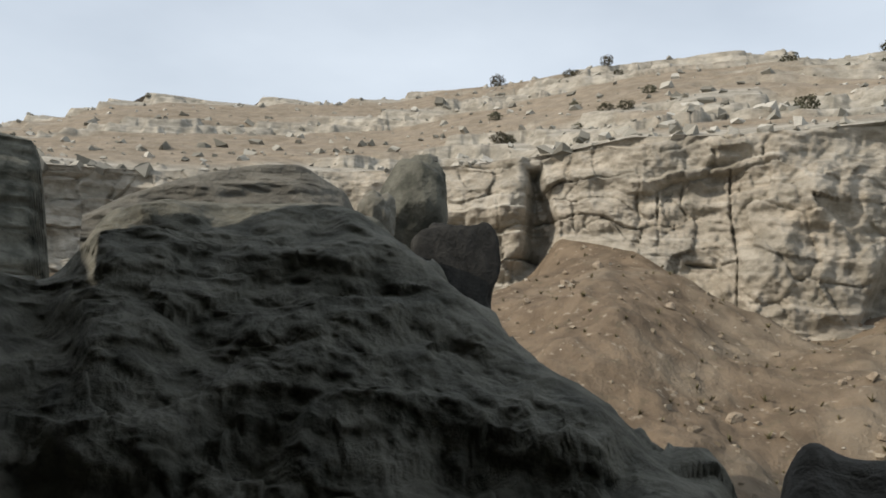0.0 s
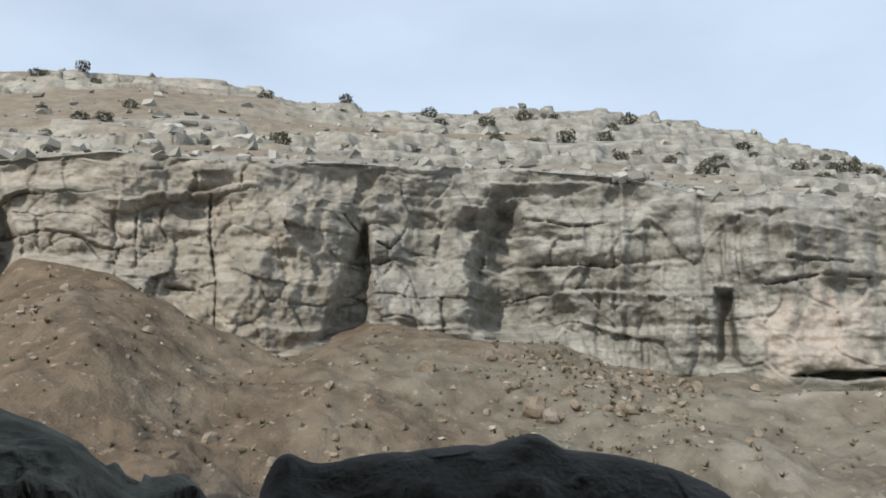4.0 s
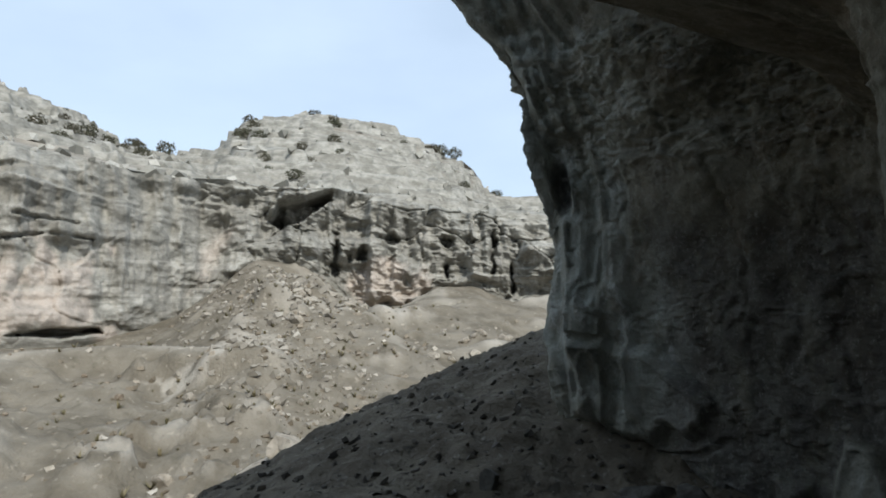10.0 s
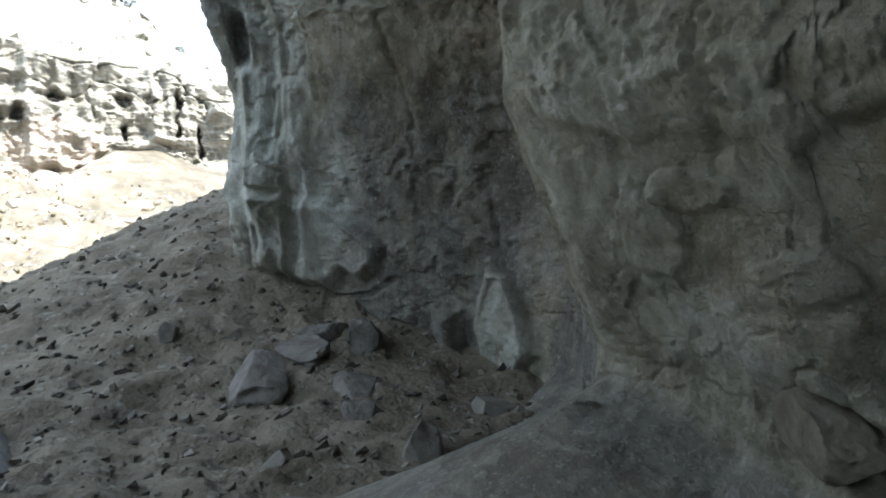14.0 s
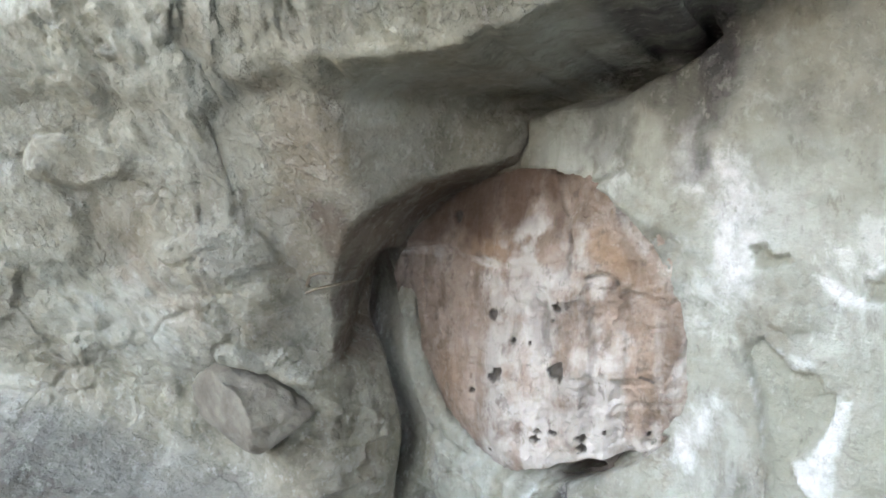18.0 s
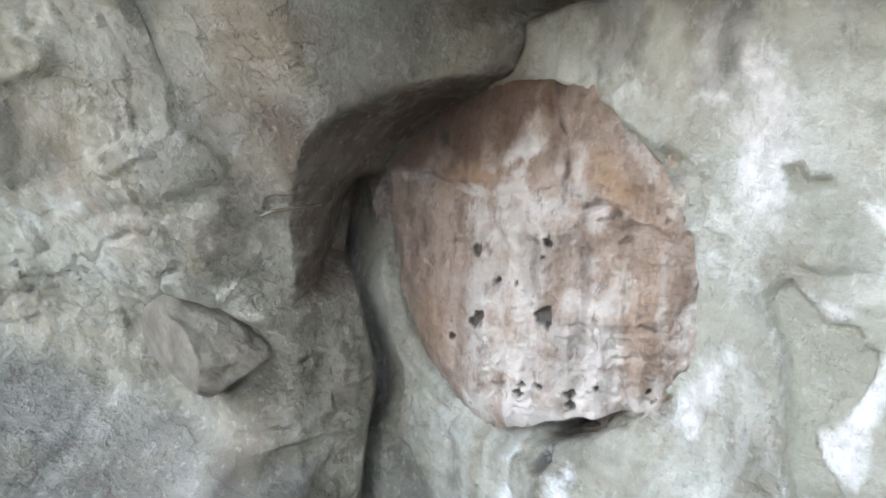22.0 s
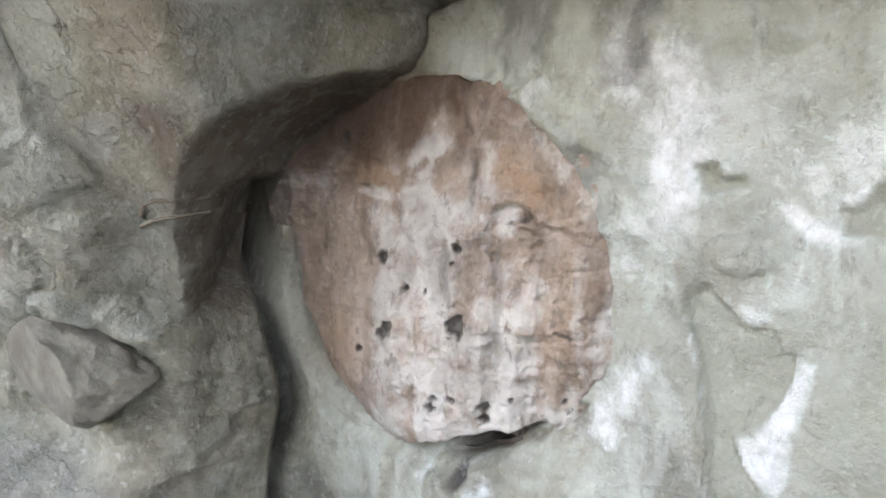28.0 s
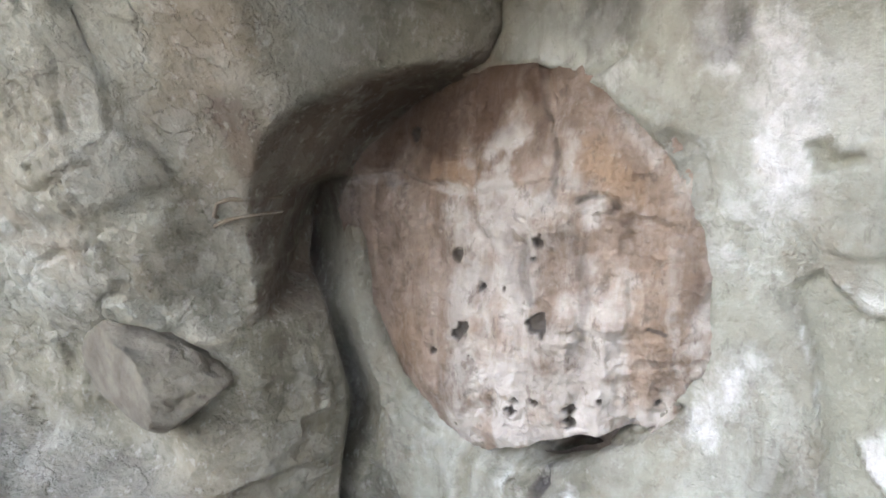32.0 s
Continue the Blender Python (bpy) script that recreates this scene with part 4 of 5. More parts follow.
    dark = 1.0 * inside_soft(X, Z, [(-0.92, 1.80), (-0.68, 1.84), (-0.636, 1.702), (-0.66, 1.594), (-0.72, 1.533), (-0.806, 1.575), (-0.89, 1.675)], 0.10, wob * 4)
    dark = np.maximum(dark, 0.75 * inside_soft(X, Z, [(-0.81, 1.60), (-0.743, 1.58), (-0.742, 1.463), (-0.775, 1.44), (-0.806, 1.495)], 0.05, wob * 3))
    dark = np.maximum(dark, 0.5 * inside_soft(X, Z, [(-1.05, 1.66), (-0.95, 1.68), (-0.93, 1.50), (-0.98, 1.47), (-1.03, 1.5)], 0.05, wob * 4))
    # shade inside the pillar's oval pit, painted on
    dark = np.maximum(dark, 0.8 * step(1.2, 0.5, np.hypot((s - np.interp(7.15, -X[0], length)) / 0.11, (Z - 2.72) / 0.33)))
    # the alcove's shade, painted dark and broken up by noise
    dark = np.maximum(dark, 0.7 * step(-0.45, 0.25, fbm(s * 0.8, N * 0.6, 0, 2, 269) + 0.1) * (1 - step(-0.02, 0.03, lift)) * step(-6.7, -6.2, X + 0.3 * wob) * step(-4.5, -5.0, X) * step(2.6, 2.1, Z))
    # drip hole and groove: their inner shade is painted as well as cut
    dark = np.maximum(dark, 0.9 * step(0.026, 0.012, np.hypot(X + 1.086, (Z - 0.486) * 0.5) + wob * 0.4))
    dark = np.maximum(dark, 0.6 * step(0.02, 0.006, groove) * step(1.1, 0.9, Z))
    # apron below the wall is toned darker
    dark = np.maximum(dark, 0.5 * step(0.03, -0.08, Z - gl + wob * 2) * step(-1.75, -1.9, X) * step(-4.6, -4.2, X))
    # the same painted shade on the alcove's near side
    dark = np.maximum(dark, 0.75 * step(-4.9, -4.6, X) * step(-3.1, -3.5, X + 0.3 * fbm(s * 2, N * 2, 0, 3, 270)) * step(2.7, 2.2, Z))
    rust = step(-1.3, -1.9, X) * step(-4.0, -3.4, X) * 0.75 * step(-0.1, 0.5, fbm(s * 1.6, N * 1.4, 0, 3, 271))
    rust = np.maximum(rust, 0.8 * inside_soft(X, Z, [(-2.21, 1.28), (-1.93, 1.26), (-2.0, 1.12), (-2.2, 0.95), (-2.35, 1.02)], 0.12, wob * 4))
    # hollow beside the dome: brown rock, its shade painted into the colour
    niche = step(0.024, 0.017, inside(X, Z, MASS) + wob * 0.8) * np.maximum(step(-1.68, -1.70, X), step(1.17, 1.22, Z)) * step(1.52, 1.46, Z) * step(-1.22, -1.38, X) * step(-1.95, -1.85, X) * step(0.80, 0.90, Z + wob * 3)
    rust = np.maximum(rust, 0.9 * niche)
    white = np.zeros_like(X)
    for blot, soft in (([(-0.714, 1.50), (-0.665, 1.48), (-0.638, 1.355), (-0.615, 1.227), (-0.637, 1.162), (-0.689, 1.195), (-0.727, 1.265), (-0.734, 1.339)], 0.13), ([(-0.537, 1.228), (-0.506, 1.242), (-0.455, 1.203), (-0.41, 1.193), (-0.397, 1.204), (-0.414, 1.174), (-0.466, 1.168), (-0.507, 1.185)], 0.015),
                       ([(-0.448, 1.236), (-0.422, 1.242), (-0.407, 1.279), (-0.40, 1.29), (-0.43, 1.262), (-0.452, 1.25)], 0.01), ([(-0.509, 1.056), (-0.562, 1.063), (-0.61, 1.09), (-0.583, 1.042), (-0.544, 1.016), (-0.498, 1.027)], 0.03), ([(-0.51, 1.30), (-0.47, 1.30), (-0.46, 1.28), (-0.49, 1.265)], 0.015),
                       ([(-0.784, 0.762), (-0.743, 0.839), (-0.689, 0.917), (-0.702, 0.818), (-0.756, 0.717), (-0.804, 0.709)], 0.05), ([(-0.624, 0.983), (-0.612, 0.983), (-0.586, 0.838), (-0.57, 0.634), (-0.58, 0.634), (-0.594, 0.838)], 0.012), ([(-0.473, 0.986), (-0.437, 0.987), (-0.444, 0.915), (-0.461, 0.846), (-0.454, 0.786), (-0.463, 0.716), (-0.53, 0.762), (-0.545, 0.813), (-0.512, 0.846), (-0.491, 0.887)], 0.015),
                       ([(-1.19, 0.50), (-1.15, 0.50), (-1.14, 0.3), (-1.2, 0.3)], 0.04), ([(-1.03, 0.56), (-1.0, 0.56), (-0.99, 0.3), (-1.03, 0.3)], 0.05)):
        white = np.maximum(white, inside_soft(X + (0.07 * fbm(s * 4, N * 4, 6, 4, 276) if soft > 0.06 else 0), Z, blot, soft * 1.5, wob * min(1.6, soft * 40) + (0.06 * fbm(s * 7, N * 4, 2, 5, 275) if soft > 0.06 else 0)))
    for cx, cz, rr in KNOBS:
        white = np.maximum(white, 0.45 * step(rr * 1.2, rr * 0.3, np.hypot(X - cx, Z - cz) + wob * 1.5))
    bared = step(-0.003, 0.005, np.maximum(np.maximum(bare, chip), chip2))
    drip = step(0.022, 0.010, np.hypot(X + 1.086, (Z - 0.486) * 0.5) + wob * 0.4)
    # painted shade for the hollow, drip hole, slot and the collar's top
    recess_shade = np.maximum(np.maximum(np.maximum(0.95 * niche, drip), step(-0.002, 0.008, slot)), 0.8 * step(0.96, 1.12, Z) * step(1.40, 1.34, Z) * step(-1.60, -1.65, X) * step(-1.75, -1.70, X))
    return d, {"pale": pale * (1 - 0.75 * bared), "dark": dark, "rust": rust, "recess_shade": recess_shade, "white": 0.62 * white * (1 - bared), "bare": np.maximum(bared, 0.7 * step(-0.50, -0.38, X + wob * 5) * step(1.25, 0.95, Z))}


def inside_soft(x, y, poly, soft, wobble=0.0):
    return step(-soft * 0.5, soft * 0.5, inside(x, y, poly) + wobble)


wall()


# ---- the domed, carved-looking rock in the hollow ----
def dome_material():
    k = Nodes("brown_nodule", 0.75)
    mid, fine, streak = k.noise(7.0, 8, rough=0.66), k.noise(48.0, 7, rough=0.65), k.noise(11.0, 8, (1, 1, 0.16), 0.68, 0.3)
    col = k.mix(k.ramp(mid, 0.32, 0.68), (0.162, 0.121, 0.093), (0.325, 0.262, 0.214))
    col = k.mix(k.ramp(k.noise(17.0, 8, (1, 1, 0.5), 0.7), 0.48, 0.66, 0, 0.55), col, (0.33, 0.285, 0.25))
    col = k.mix(k.math("MULTIPLY", k.mask("orange"), k.ramp(mid, 0.25, 0.65, 0.45, 1.0)), col, (0.255, 0.160, 0.088))
    wash = k.ramp(k.math("ADD", k.mask("white"), k.math("MULTIPLY", k.math("SUBTRACT", k.math("ADD", streak, k.math("MULTIPLY", fine, 0.35)), 0.68), 2.2)), 0.05, 1.0)
    col = k.mix(k.math("MULTIPLY", wash, 0.88), col, k.mix(mid, (0.36, 0.335, 0.305), (0.55, 0.53, 0.495)))
    col = k.mix(k.ramp(k.noise(21.0, 9, (1, 1, 0.6), 0.74), 0.54, 0.64, 0, 0.6), col, (0.115, 0.095, 0.08))
    col = k.mix(k.ramp(k.noise(33.0, 8, rough=0.72), 0.57, 0.68, 0, 0.35), col, (0.40, 0.37, 0.33))
    # brown crown, deepened by the overhang's shade painted into it
    col = k.mix(k.math("MULTIPLY", k.mask("brown"), k.ramp(k.math("ADD", streak, k.math("MULTIPLY", fine, 0.4)), 0.45, 0.9, 1.0, 0.7)), col, (0.075, 0.046, 0.030))
    col = k.mix(k.mask("darkening"), col, (0.10, 0.088, 0.078))
    # shade inside the pits, keyhole, slit and lens, painted dark
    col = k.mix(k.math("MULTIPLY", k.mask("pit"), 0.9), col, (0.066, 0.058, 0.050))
    return k.done(col, k.math("ADD", mid, k.math("MULTIPLY", fine, 0.6)), 0.9, 0.025)


DOME = dome_material()
DC, DH = (-1.165, 0.945), (0.408, 0.458)
PITS = [(-1.395, 1.265, 0.012), (-1.278, 1.01, 0.014), (-1.274, 0.843, 0.019), (-1.106, 1.036, 0.019), (-1.097, 0.864, 0.020), (-1.155, 0.658, 0.017), (-1.106, 0.679, 0.009), (-1.037, 0.643, 0.018), (-1.351, 0.788, 0.009),
        (-1.174, 0.944, 0.009), (-0.866, 0.671, 0.008), (-0.975, 0.685, 0.008), (-1.255, 0.785, 0.006), (-1.30, 0.60, 0.010), (-1.222, 0.945, 0.006)]
CAP = [(-1.108, 1.42), (-1.088, 1.298), (-1.075, 1.237), (-1.08, 1.176), (-1.163, 1.161), (-1.241, 1.151), (-1.338, 1.157), (-1.415, 1.169), (-1.60, 1.156), (-1.62, 1.3), (-1.45, 1.48), (-1.2, 1.5)]
SIDE = [(-1.10, 1.42), (-1.075, 1.29), (-1.062, 1.225), (-1.060, 1.155), (-1.013, 1.145), (-0.963, 1.118), (-0.937, 1.092), (-0.888, 1.084), (-0.70, 1.05), (-0.66, 1.2), (-0.84, 1.42), (-1.0, 1.48)]
LENS = [(-1.262, 0.51), (-1.172, 0.45), (-1.084, 0.43), (-0.94, 0.46), (-0.872, 0.605), (-0.956, 0.592), (-1.036, 0.586), (-1.139, 0.55)]

CRACK = [(-1.112, 1.43), (-1.094, 1.35), (-1.082, 1.29), (-1.070, 1.225), (-1.073, 1.16), (-1.06, 1.12)]
SEAM = [(-1.56, 1.150), (-1.50, 1.166), (-1.415, 1.172), (-1.338, 1.158), (-1.241, 1.150)]


def face_place(x, z):
    """Maps dome points to the layout coordinates of its plates, pits and washes; fitted to the camera's view."""
    u, w = x + 1.15, z - 0.95
    return -1.1417 + 0.8642 * u + 0.0024 * w + -0.0266 * u * w + 0.1846 * u * u, 0.9364 + -0.1677 * u + 1.0085 * w + 0.4641 * u * w + -0.0827 * u * u


def dome_surface(gx, gz):
    back = np.where(gx > -1.5, 0.94 - 0.62 * (gx + 0.817), table(gx, [(-1.8, 1.2), (-1.7, 1.31), (-1.6, 1.38), (-1.5, 1.363)]))
    h = inside(gx, gz, DOME_EDGE) + 0.014 + 0.006 * fbm(gx * 9, gz * 9, 1, 3, 299)
    x, z = face_place(gx, gz)
    v = (z - DC[1]) / DH[1]
    y = back + 0.012 - (0.088 - 0.015 * step(-1.15, -0.9, gx)) * (1 - np.exp(-np.clip(h, 0, 1) / 0.11)) - 0.03 * np.exp(-((gx + 1.3) / 0.25) ** 2 - ((gz - 0.8) / 0.25) ** 2) * step(0, 0.1, h) + 1.2 * np.clip(-h, 0, 1)
    y = y - 0.024 * fbm(x * 4.5, z * 4.5, 3, 6, 301, 0.56) - 0.009 * ridged(x * 13, z * 6, 3, 4, 303)
    wav = 0.010 * fbm(x * 18, z * 18, 1, 3, 305)
    # joints between the plates
    for line, w, deep in ((CRACK, 0.009, 0.012), ([(-1.555, 1.158), (-1.415, 1.169), (-1.338, 1.157), (-1.241, 1.151)], 0.014, 0.010), ([(-0.963, 1.112), (-0.937, 1.088), (-0.888, 1.081), (-0.838, 1.055)], 0.012, 0.010),
                          ([(-1.131, 1.037), (-1.132, 0.973), (-1.114, 0.909)], 0.016, 0.010), ([(-1.046, 1.079), (-1.02, 1.018), (-1.011, 0.929), (-1.014, 0.767), (-1.02, 0.65)], 0.016, 0.009), ([(-1.209, 1.045), (-1.213, 0.914), (-1.198, 0.807), (-1.2, 0.6)], 0.014, 0.007),
                          ([(-1.506, 0.804), (-1.441, 0.687), (-1.355, 0.568), (-1.293, 0.521)], 0.014, 0.014), ([(-1.34, 1.12), (-1.33, 0.95), (-1.345, 0.8), (-1.33, 0.62)], 0.016, 0.007), ([(-0.93, 1.05), (-0.925, 0.9), (-0.935, 0.7)], 0.014, 0.006),
                          ([(-1.05, 0.838), (-0.998, 0.844), (-0.923, 0.838), (-0.84, 0.85)], 0.010, 0.006), ([(-0.95, 1.0), (-0.87, 0.995), (-0.81, 1.0)], 0.010, 0.006), ([(-0.93, 0.93), (-0.84, 0.925)], 0.009, 0.005), ([(-0.92, 0.76), (-0.84, 0.77)], 0.009, 0.005)):
        y = y + deep * step(w, w * 0.1, along(x, z, line) + wav)
    # low upright ribs
    for cx, w, amt in ((-1.168, 0.035, 0.016), (-1.29, 0.035, 0.012), (-0.985, 0.035, 0.013), (-1.40, 0.05, 0.010), (-1.07, 0.03, 0.010)):
        y = y - amt * np.exp(-((x - cx - 0.02 * v * v) / w) ** 2) * step(1.17, 1.05, z) * (0.6 + 0.5 * vnoise(x * 3, z * 9, 2, 307))
    return y, h


def dome_patch(name, region, lift, parent, label=""):
    gx, gz = np.meshgrid(np.linspace(-1.74, -0.70, 330), np.linspace(0.46, 1.48, 330))
    y, h = dome_surface(gx, gz)
    x, z = face_place(gx, gz)
    wob = 0.007 * fbm(x * 14, z * 14, 5, 4, 311)
    pit = np.zeros_like(x)
    for cx, cz, r in PITS:
        q = np.hypot(x - cx, (z - cz) * 0.75) + 0.7 * r * fbm(x * 42, z * 42, cx * 9, 3, 313)
        r = r * 0.74
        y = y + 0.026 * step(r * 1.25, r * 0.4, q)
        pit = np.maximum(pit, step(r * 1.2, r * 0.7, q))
    keyhole = along(x, z, [(-1.025, 1.135), (-0.977, 1.142), (-0.954, 1.118), (-0.962, 1.1), (-0.986, 1.1)]) + 0.004 * fbm(x * 40, z * 40, 0, 2, 315)
    y = y + 0.014 * step(0.013, 0.003, keyhole)
    pit = np.maximum(pit, 0.6 * step(0.008, 0.001, keyhole) * step(1.085, 1.12, z))
    slit = along(x, z, [(-0.89, 0.855), (-0.86, 0.842)])
    pit = np.maximum(pit, 0.9 * step(0.007, 0.003, slit))
    lens = inside(x, z, LENS) + wob * 0.6
    y = y + 0.06 * step(-0.004, 0.014, lens)
    pit = np.maximum(pit, 1.0 * step(-0.006, 0.006, lens))
    if region is not None:
        sd = inside(x, z, region) + wob
        y = y - lift * step(-0.002, 0.014, sd) + 0.03 * step(0.0, -0.018, sd)
    u, v = (x - DC[0]) / DH[0] + 0.155 * (z - DC[1]) / DH[1], (z - DC[1]) / DH[1]
    n1, n2 = fbm(x * 10, z * 4, 2, 4, 321), fbm(x * 22, z * 22, 4, 3, 322)
    body = step(1.19, 1.12, z + 0.03 * n1)

    def column(cx, w, low, high):
        return np.exp(-((x - cx - 0.012 * n1) / w) ** 2) * step(high + 0.05, high - 0.05, z) * step(low - 0.05, low + 0.05, z)
    white = 1.05 * column(-1.165, 0.050, 0.55, 1.15) + 0.5 * column(-1.27, 0.045, 0.5, 1.14) + 0.95 * column(-0.985, 0.055, 0.6, 1.12) + 0.25 * column(-0.88, 0.07, 0.6, 1.05) + 0.45 * column(-1.07, 0.05, 0.5, 0.85) + 0.20 * np.exp(-((x + 1.13) / 0.26) ** 4) * step(1.18, 1.1, z)
    white = white + 0.55 * column(-1.22, 0.05, 0.5, 0.76) + 0.55 * np.exp(-((x + 1.12) / 0.16) ** 2 - ((z - 1.13) / 0.05) ** 2)
    white = white + 1.0 * np.exp(-((x + 1.17) / 0.11) ** 2 - ((z - 1.205) / 0.075) ** 2) * (0.8 + 0.6 * n2) + 0.7 * np.exp(-((x + 0.985) / 0.04) ** 2 - ((z - 1.09) / 0.05) ** 2)
    white = np.maximum(white, 0.85 * step(0.085, 0.02, h + 0.03 * n1) * step(0.1, 0.5, u) * step(1.05, 0.7, np.abs(v)))
    white = white + 0.45 * step(0.67, 0.56, z) + 0.75 * step(0.016, 0.006, along(x, z, SEAM) + wob) + 0.35 * step(0.022, 0.008, along(x - 0.026, z, CRACK) + wob) * step(1.15, 1.2, z)
    white = white + 0.5 * np.exp(-((x + 1.12) / 0.075) ** 2 - ((z - 1.25) / 0.06) ** 2) * (0.7 + 0.9 * n2)
    white = 0.92 * white * (0.74 + 0.6 * n1 + 0.45 * n2)
    cap = inside(x, z, CAP)
    # brown of the crown, also carrying painted shade from the overhang
    brown = 0.95 * step(-0.01, 0.03, cap) * step(0.0, 1.0, 1.15 * step(1.15, 1.27, z + 0.05 * n1 - 0.15 * np.exp(-((x + 1.15) / 0.11) ** 2) + 0.03 * n2) + 0.8 * step(-1.15, -1.09, x) * step(1.2, 1.26, z) + 0.35 * step(-1.3, -1.45, x))
    brown = np.maximum(brown, 0.95 * step(0.10, 0.03, h + 0.02 * n1) * step(1.24, 1.33, gz) * step(-1.03, -1.10, x))
    brown = np.maximum(brown, 0.45 * step(-1.42, -1.56, x) * step(0.65, 0.9, z))
    brown = np.maximum(brown, 0.35 * step(0.3, 0.7, n1) * body)
    orange = 0.7 * np.exp(-((x + 1.30) / 0.09) ** 2 - ((z - 1.20) / 0.05) ** 2) + 0.6 * step(0.0, 0.05, inside(x, z, [(-1.06, 1.29), (-0.98, 1.30), (-0.89, 1.2), (-0.86, 1.09), (-0.95, 1.09), (-1.02, 1.15), (-1.06, 1.17)]) + wob)
    orange = orange + 0.6 * np.exp(-((x + 1.227) / 0.022) ** 2 - ((z - 0.97) / 0.06) ** 2) + 0.6 * np.exp(-((x + 1.43) / 0.05) ** 2 - ((z - 0.8) / 0.1) ** 2) + 0.35 * np.exp(-((x + 0.87) / 0.06) ** 2 - ((z - 0.9) / 0.2) ** 2)
    # darker along the cap's outline, the left edge, joints and one spot
    darkening = 0.45 * step(0.01, 0.0, np.abs(cap)) * step(-0.2, 0.5, n2) * step(-1.42, -1.3, x) + 0.35 * step(0.05, 0.0, h) * step(0.2, -0.5, u)
    darkening = darkening + 0.5 * np.exp(-((x + 1.06) / 0.035) ** 2 - ((z - 1.14) / 0.05) ** 2) * step(-0.3, 0.4, n2) + 0.45 * step(0.012, 0.002, along(x, z, [(-1.131, 1.06), (-1.132, 0.973), (-1.114, 0.909)]) + wob) + 0.4 * step(0.012, 0.002, along(x, z, [(-1.02, 1.03), (-1.011, 0.929), (-1.014, 0.767)]) + wob)
    darkening = np.maximum(darkening, 0.75 * step(0.008, 0.001, along(x, z, CRACK) + 1.0 * wob) * step(-0.4, 0.3, n2))
    keep = np.full(x.shape, True) if region is None else inside(x, z, region) + wob > -0.02
    paint = {"white": white, "brown": brown, "orange": orange, "darkening": darkening, "pit": pit}
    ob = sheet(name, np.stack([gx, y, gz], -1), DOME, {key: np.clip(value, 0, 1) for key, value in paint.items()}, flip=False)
    bm = bmesh.new()
    bm.from_mesh(ob.data)
    bm.verts.ensure_lookup_table()
    flat = (keep & (h > -0.05) & (inside(gx, gz, SLOT) + 0.3 * wob < 0.002)).reshape(-1)
    bmesh.ops.delete(bm, geom=[w for i, w in enumerate(bm.verts) if not flat[i]], context="VERTS")
    bm.to_mesh(ob.data)
    bm.free()
    ob.parent = parent
    return tagged(ob, label)


rock = tagged(new("domed_rock"), "domed brown and white rock with pitted plates set in a hollow", "rock")
dome_patch("shell", None, 0.0, rock)
dome_patch("cap_plate", CAP, 0.010, rock, "dark brown plate on the crown")
dome_patch("side_plate", SIDE, 0.007, rock, "orange-brown cracked plate beside the crown")


# ---- loose stones and boulders ----
def stone_mesh(name, seed, material, size=(1, 1, 1), rough=0.25, sub=4, smooth=True, facets=0, cut=(0.55, 0.8)):
    bm = bmesh.new()
    bmesh.ops.create_icosphere(bm, subdivisions=sub, radius=1.0)
    co = np.array([v.co[:] for v in bm.verts])
    rng = np.random.default_rng(seed)
    k = 1 + rough * fbm(co[:, 0] * 1.1 + seed, co[:, 1] * 1.1, co[:, 2] * 1.1, 3, seed) + rough * 0.25 * fbm(co[:, 0] * 4, co[:, 1] * 4, co[:, 2] * 4 + seed, 3, seed + 5)
    p = co * k[:, None]
    for _ in range(facets):
        nrm = rng.normal(size=3)
        nrm /= np.linalg.norm(nrm)
        over = p @ nrm - rng.uniform(*cut)
        p = p - np.clip(over, 0, None)[:, None] * nrm * 0.85
    p[:, 2] = np.where(p[:, 2] < -0.6, -0.6 + (p[:, 2] + 0.6) * 0.3, p[:, 2])
    p = p * np.array(size)
    for v, c in zip(bm.verts, p):
        v.co = c
    for f in bm.faces:
        f.smooth = smooth
    me = bpy.data.meshes.new(name)
    bm.to_mesh(me)
    bm.free()
    me.materials.append(material)
    return me


def plain_rock_material(name, a, b, scale, dark=(0.08, 0.08, 0.07)):
    k = Nodes(name, 0.9)
    mid, fine = k.noise(scale, 8, rough=0.62), k.noise(scale * 6, 6)
    col = k.mix(k.ramp(mid, 0.3, 0.7), a, b)
    col = k.mix(k.ramp(k.noise(scale * 1.7, 7), 0.56, 0.72, 0, 0.7), col, dark)
    col = k.mix(k.ramp(k.own(), 0.5, 1, 0.0, 0.25), col, (0.40, 0.37, 0.31))
    return k.done(col, k.math("ADD", mid, k.math("MULTIPLY", fine, 0.5)), 0.6, 0.25 / scale)


LEFT_STONE = plain_rock_material("buried_stone", (0.05, 0.045, 0.036), (0.135, 0.125, 0.10), 9.0, (0.045, 0.04, 0.036))
stone = new("embedded_stone", stone_mesh("embedded_stone", 5, LEFT_STONE, (0.225, 0.13, 0.135), 0.15, 6, facets=3, cut=(0.6, 0.85)))
stone.matrix_world = pose(-2.04, 0.98, 0.695, 0, 16, 0)
tagged(stone, "rounded grey stone half buried in the wall", "stone")

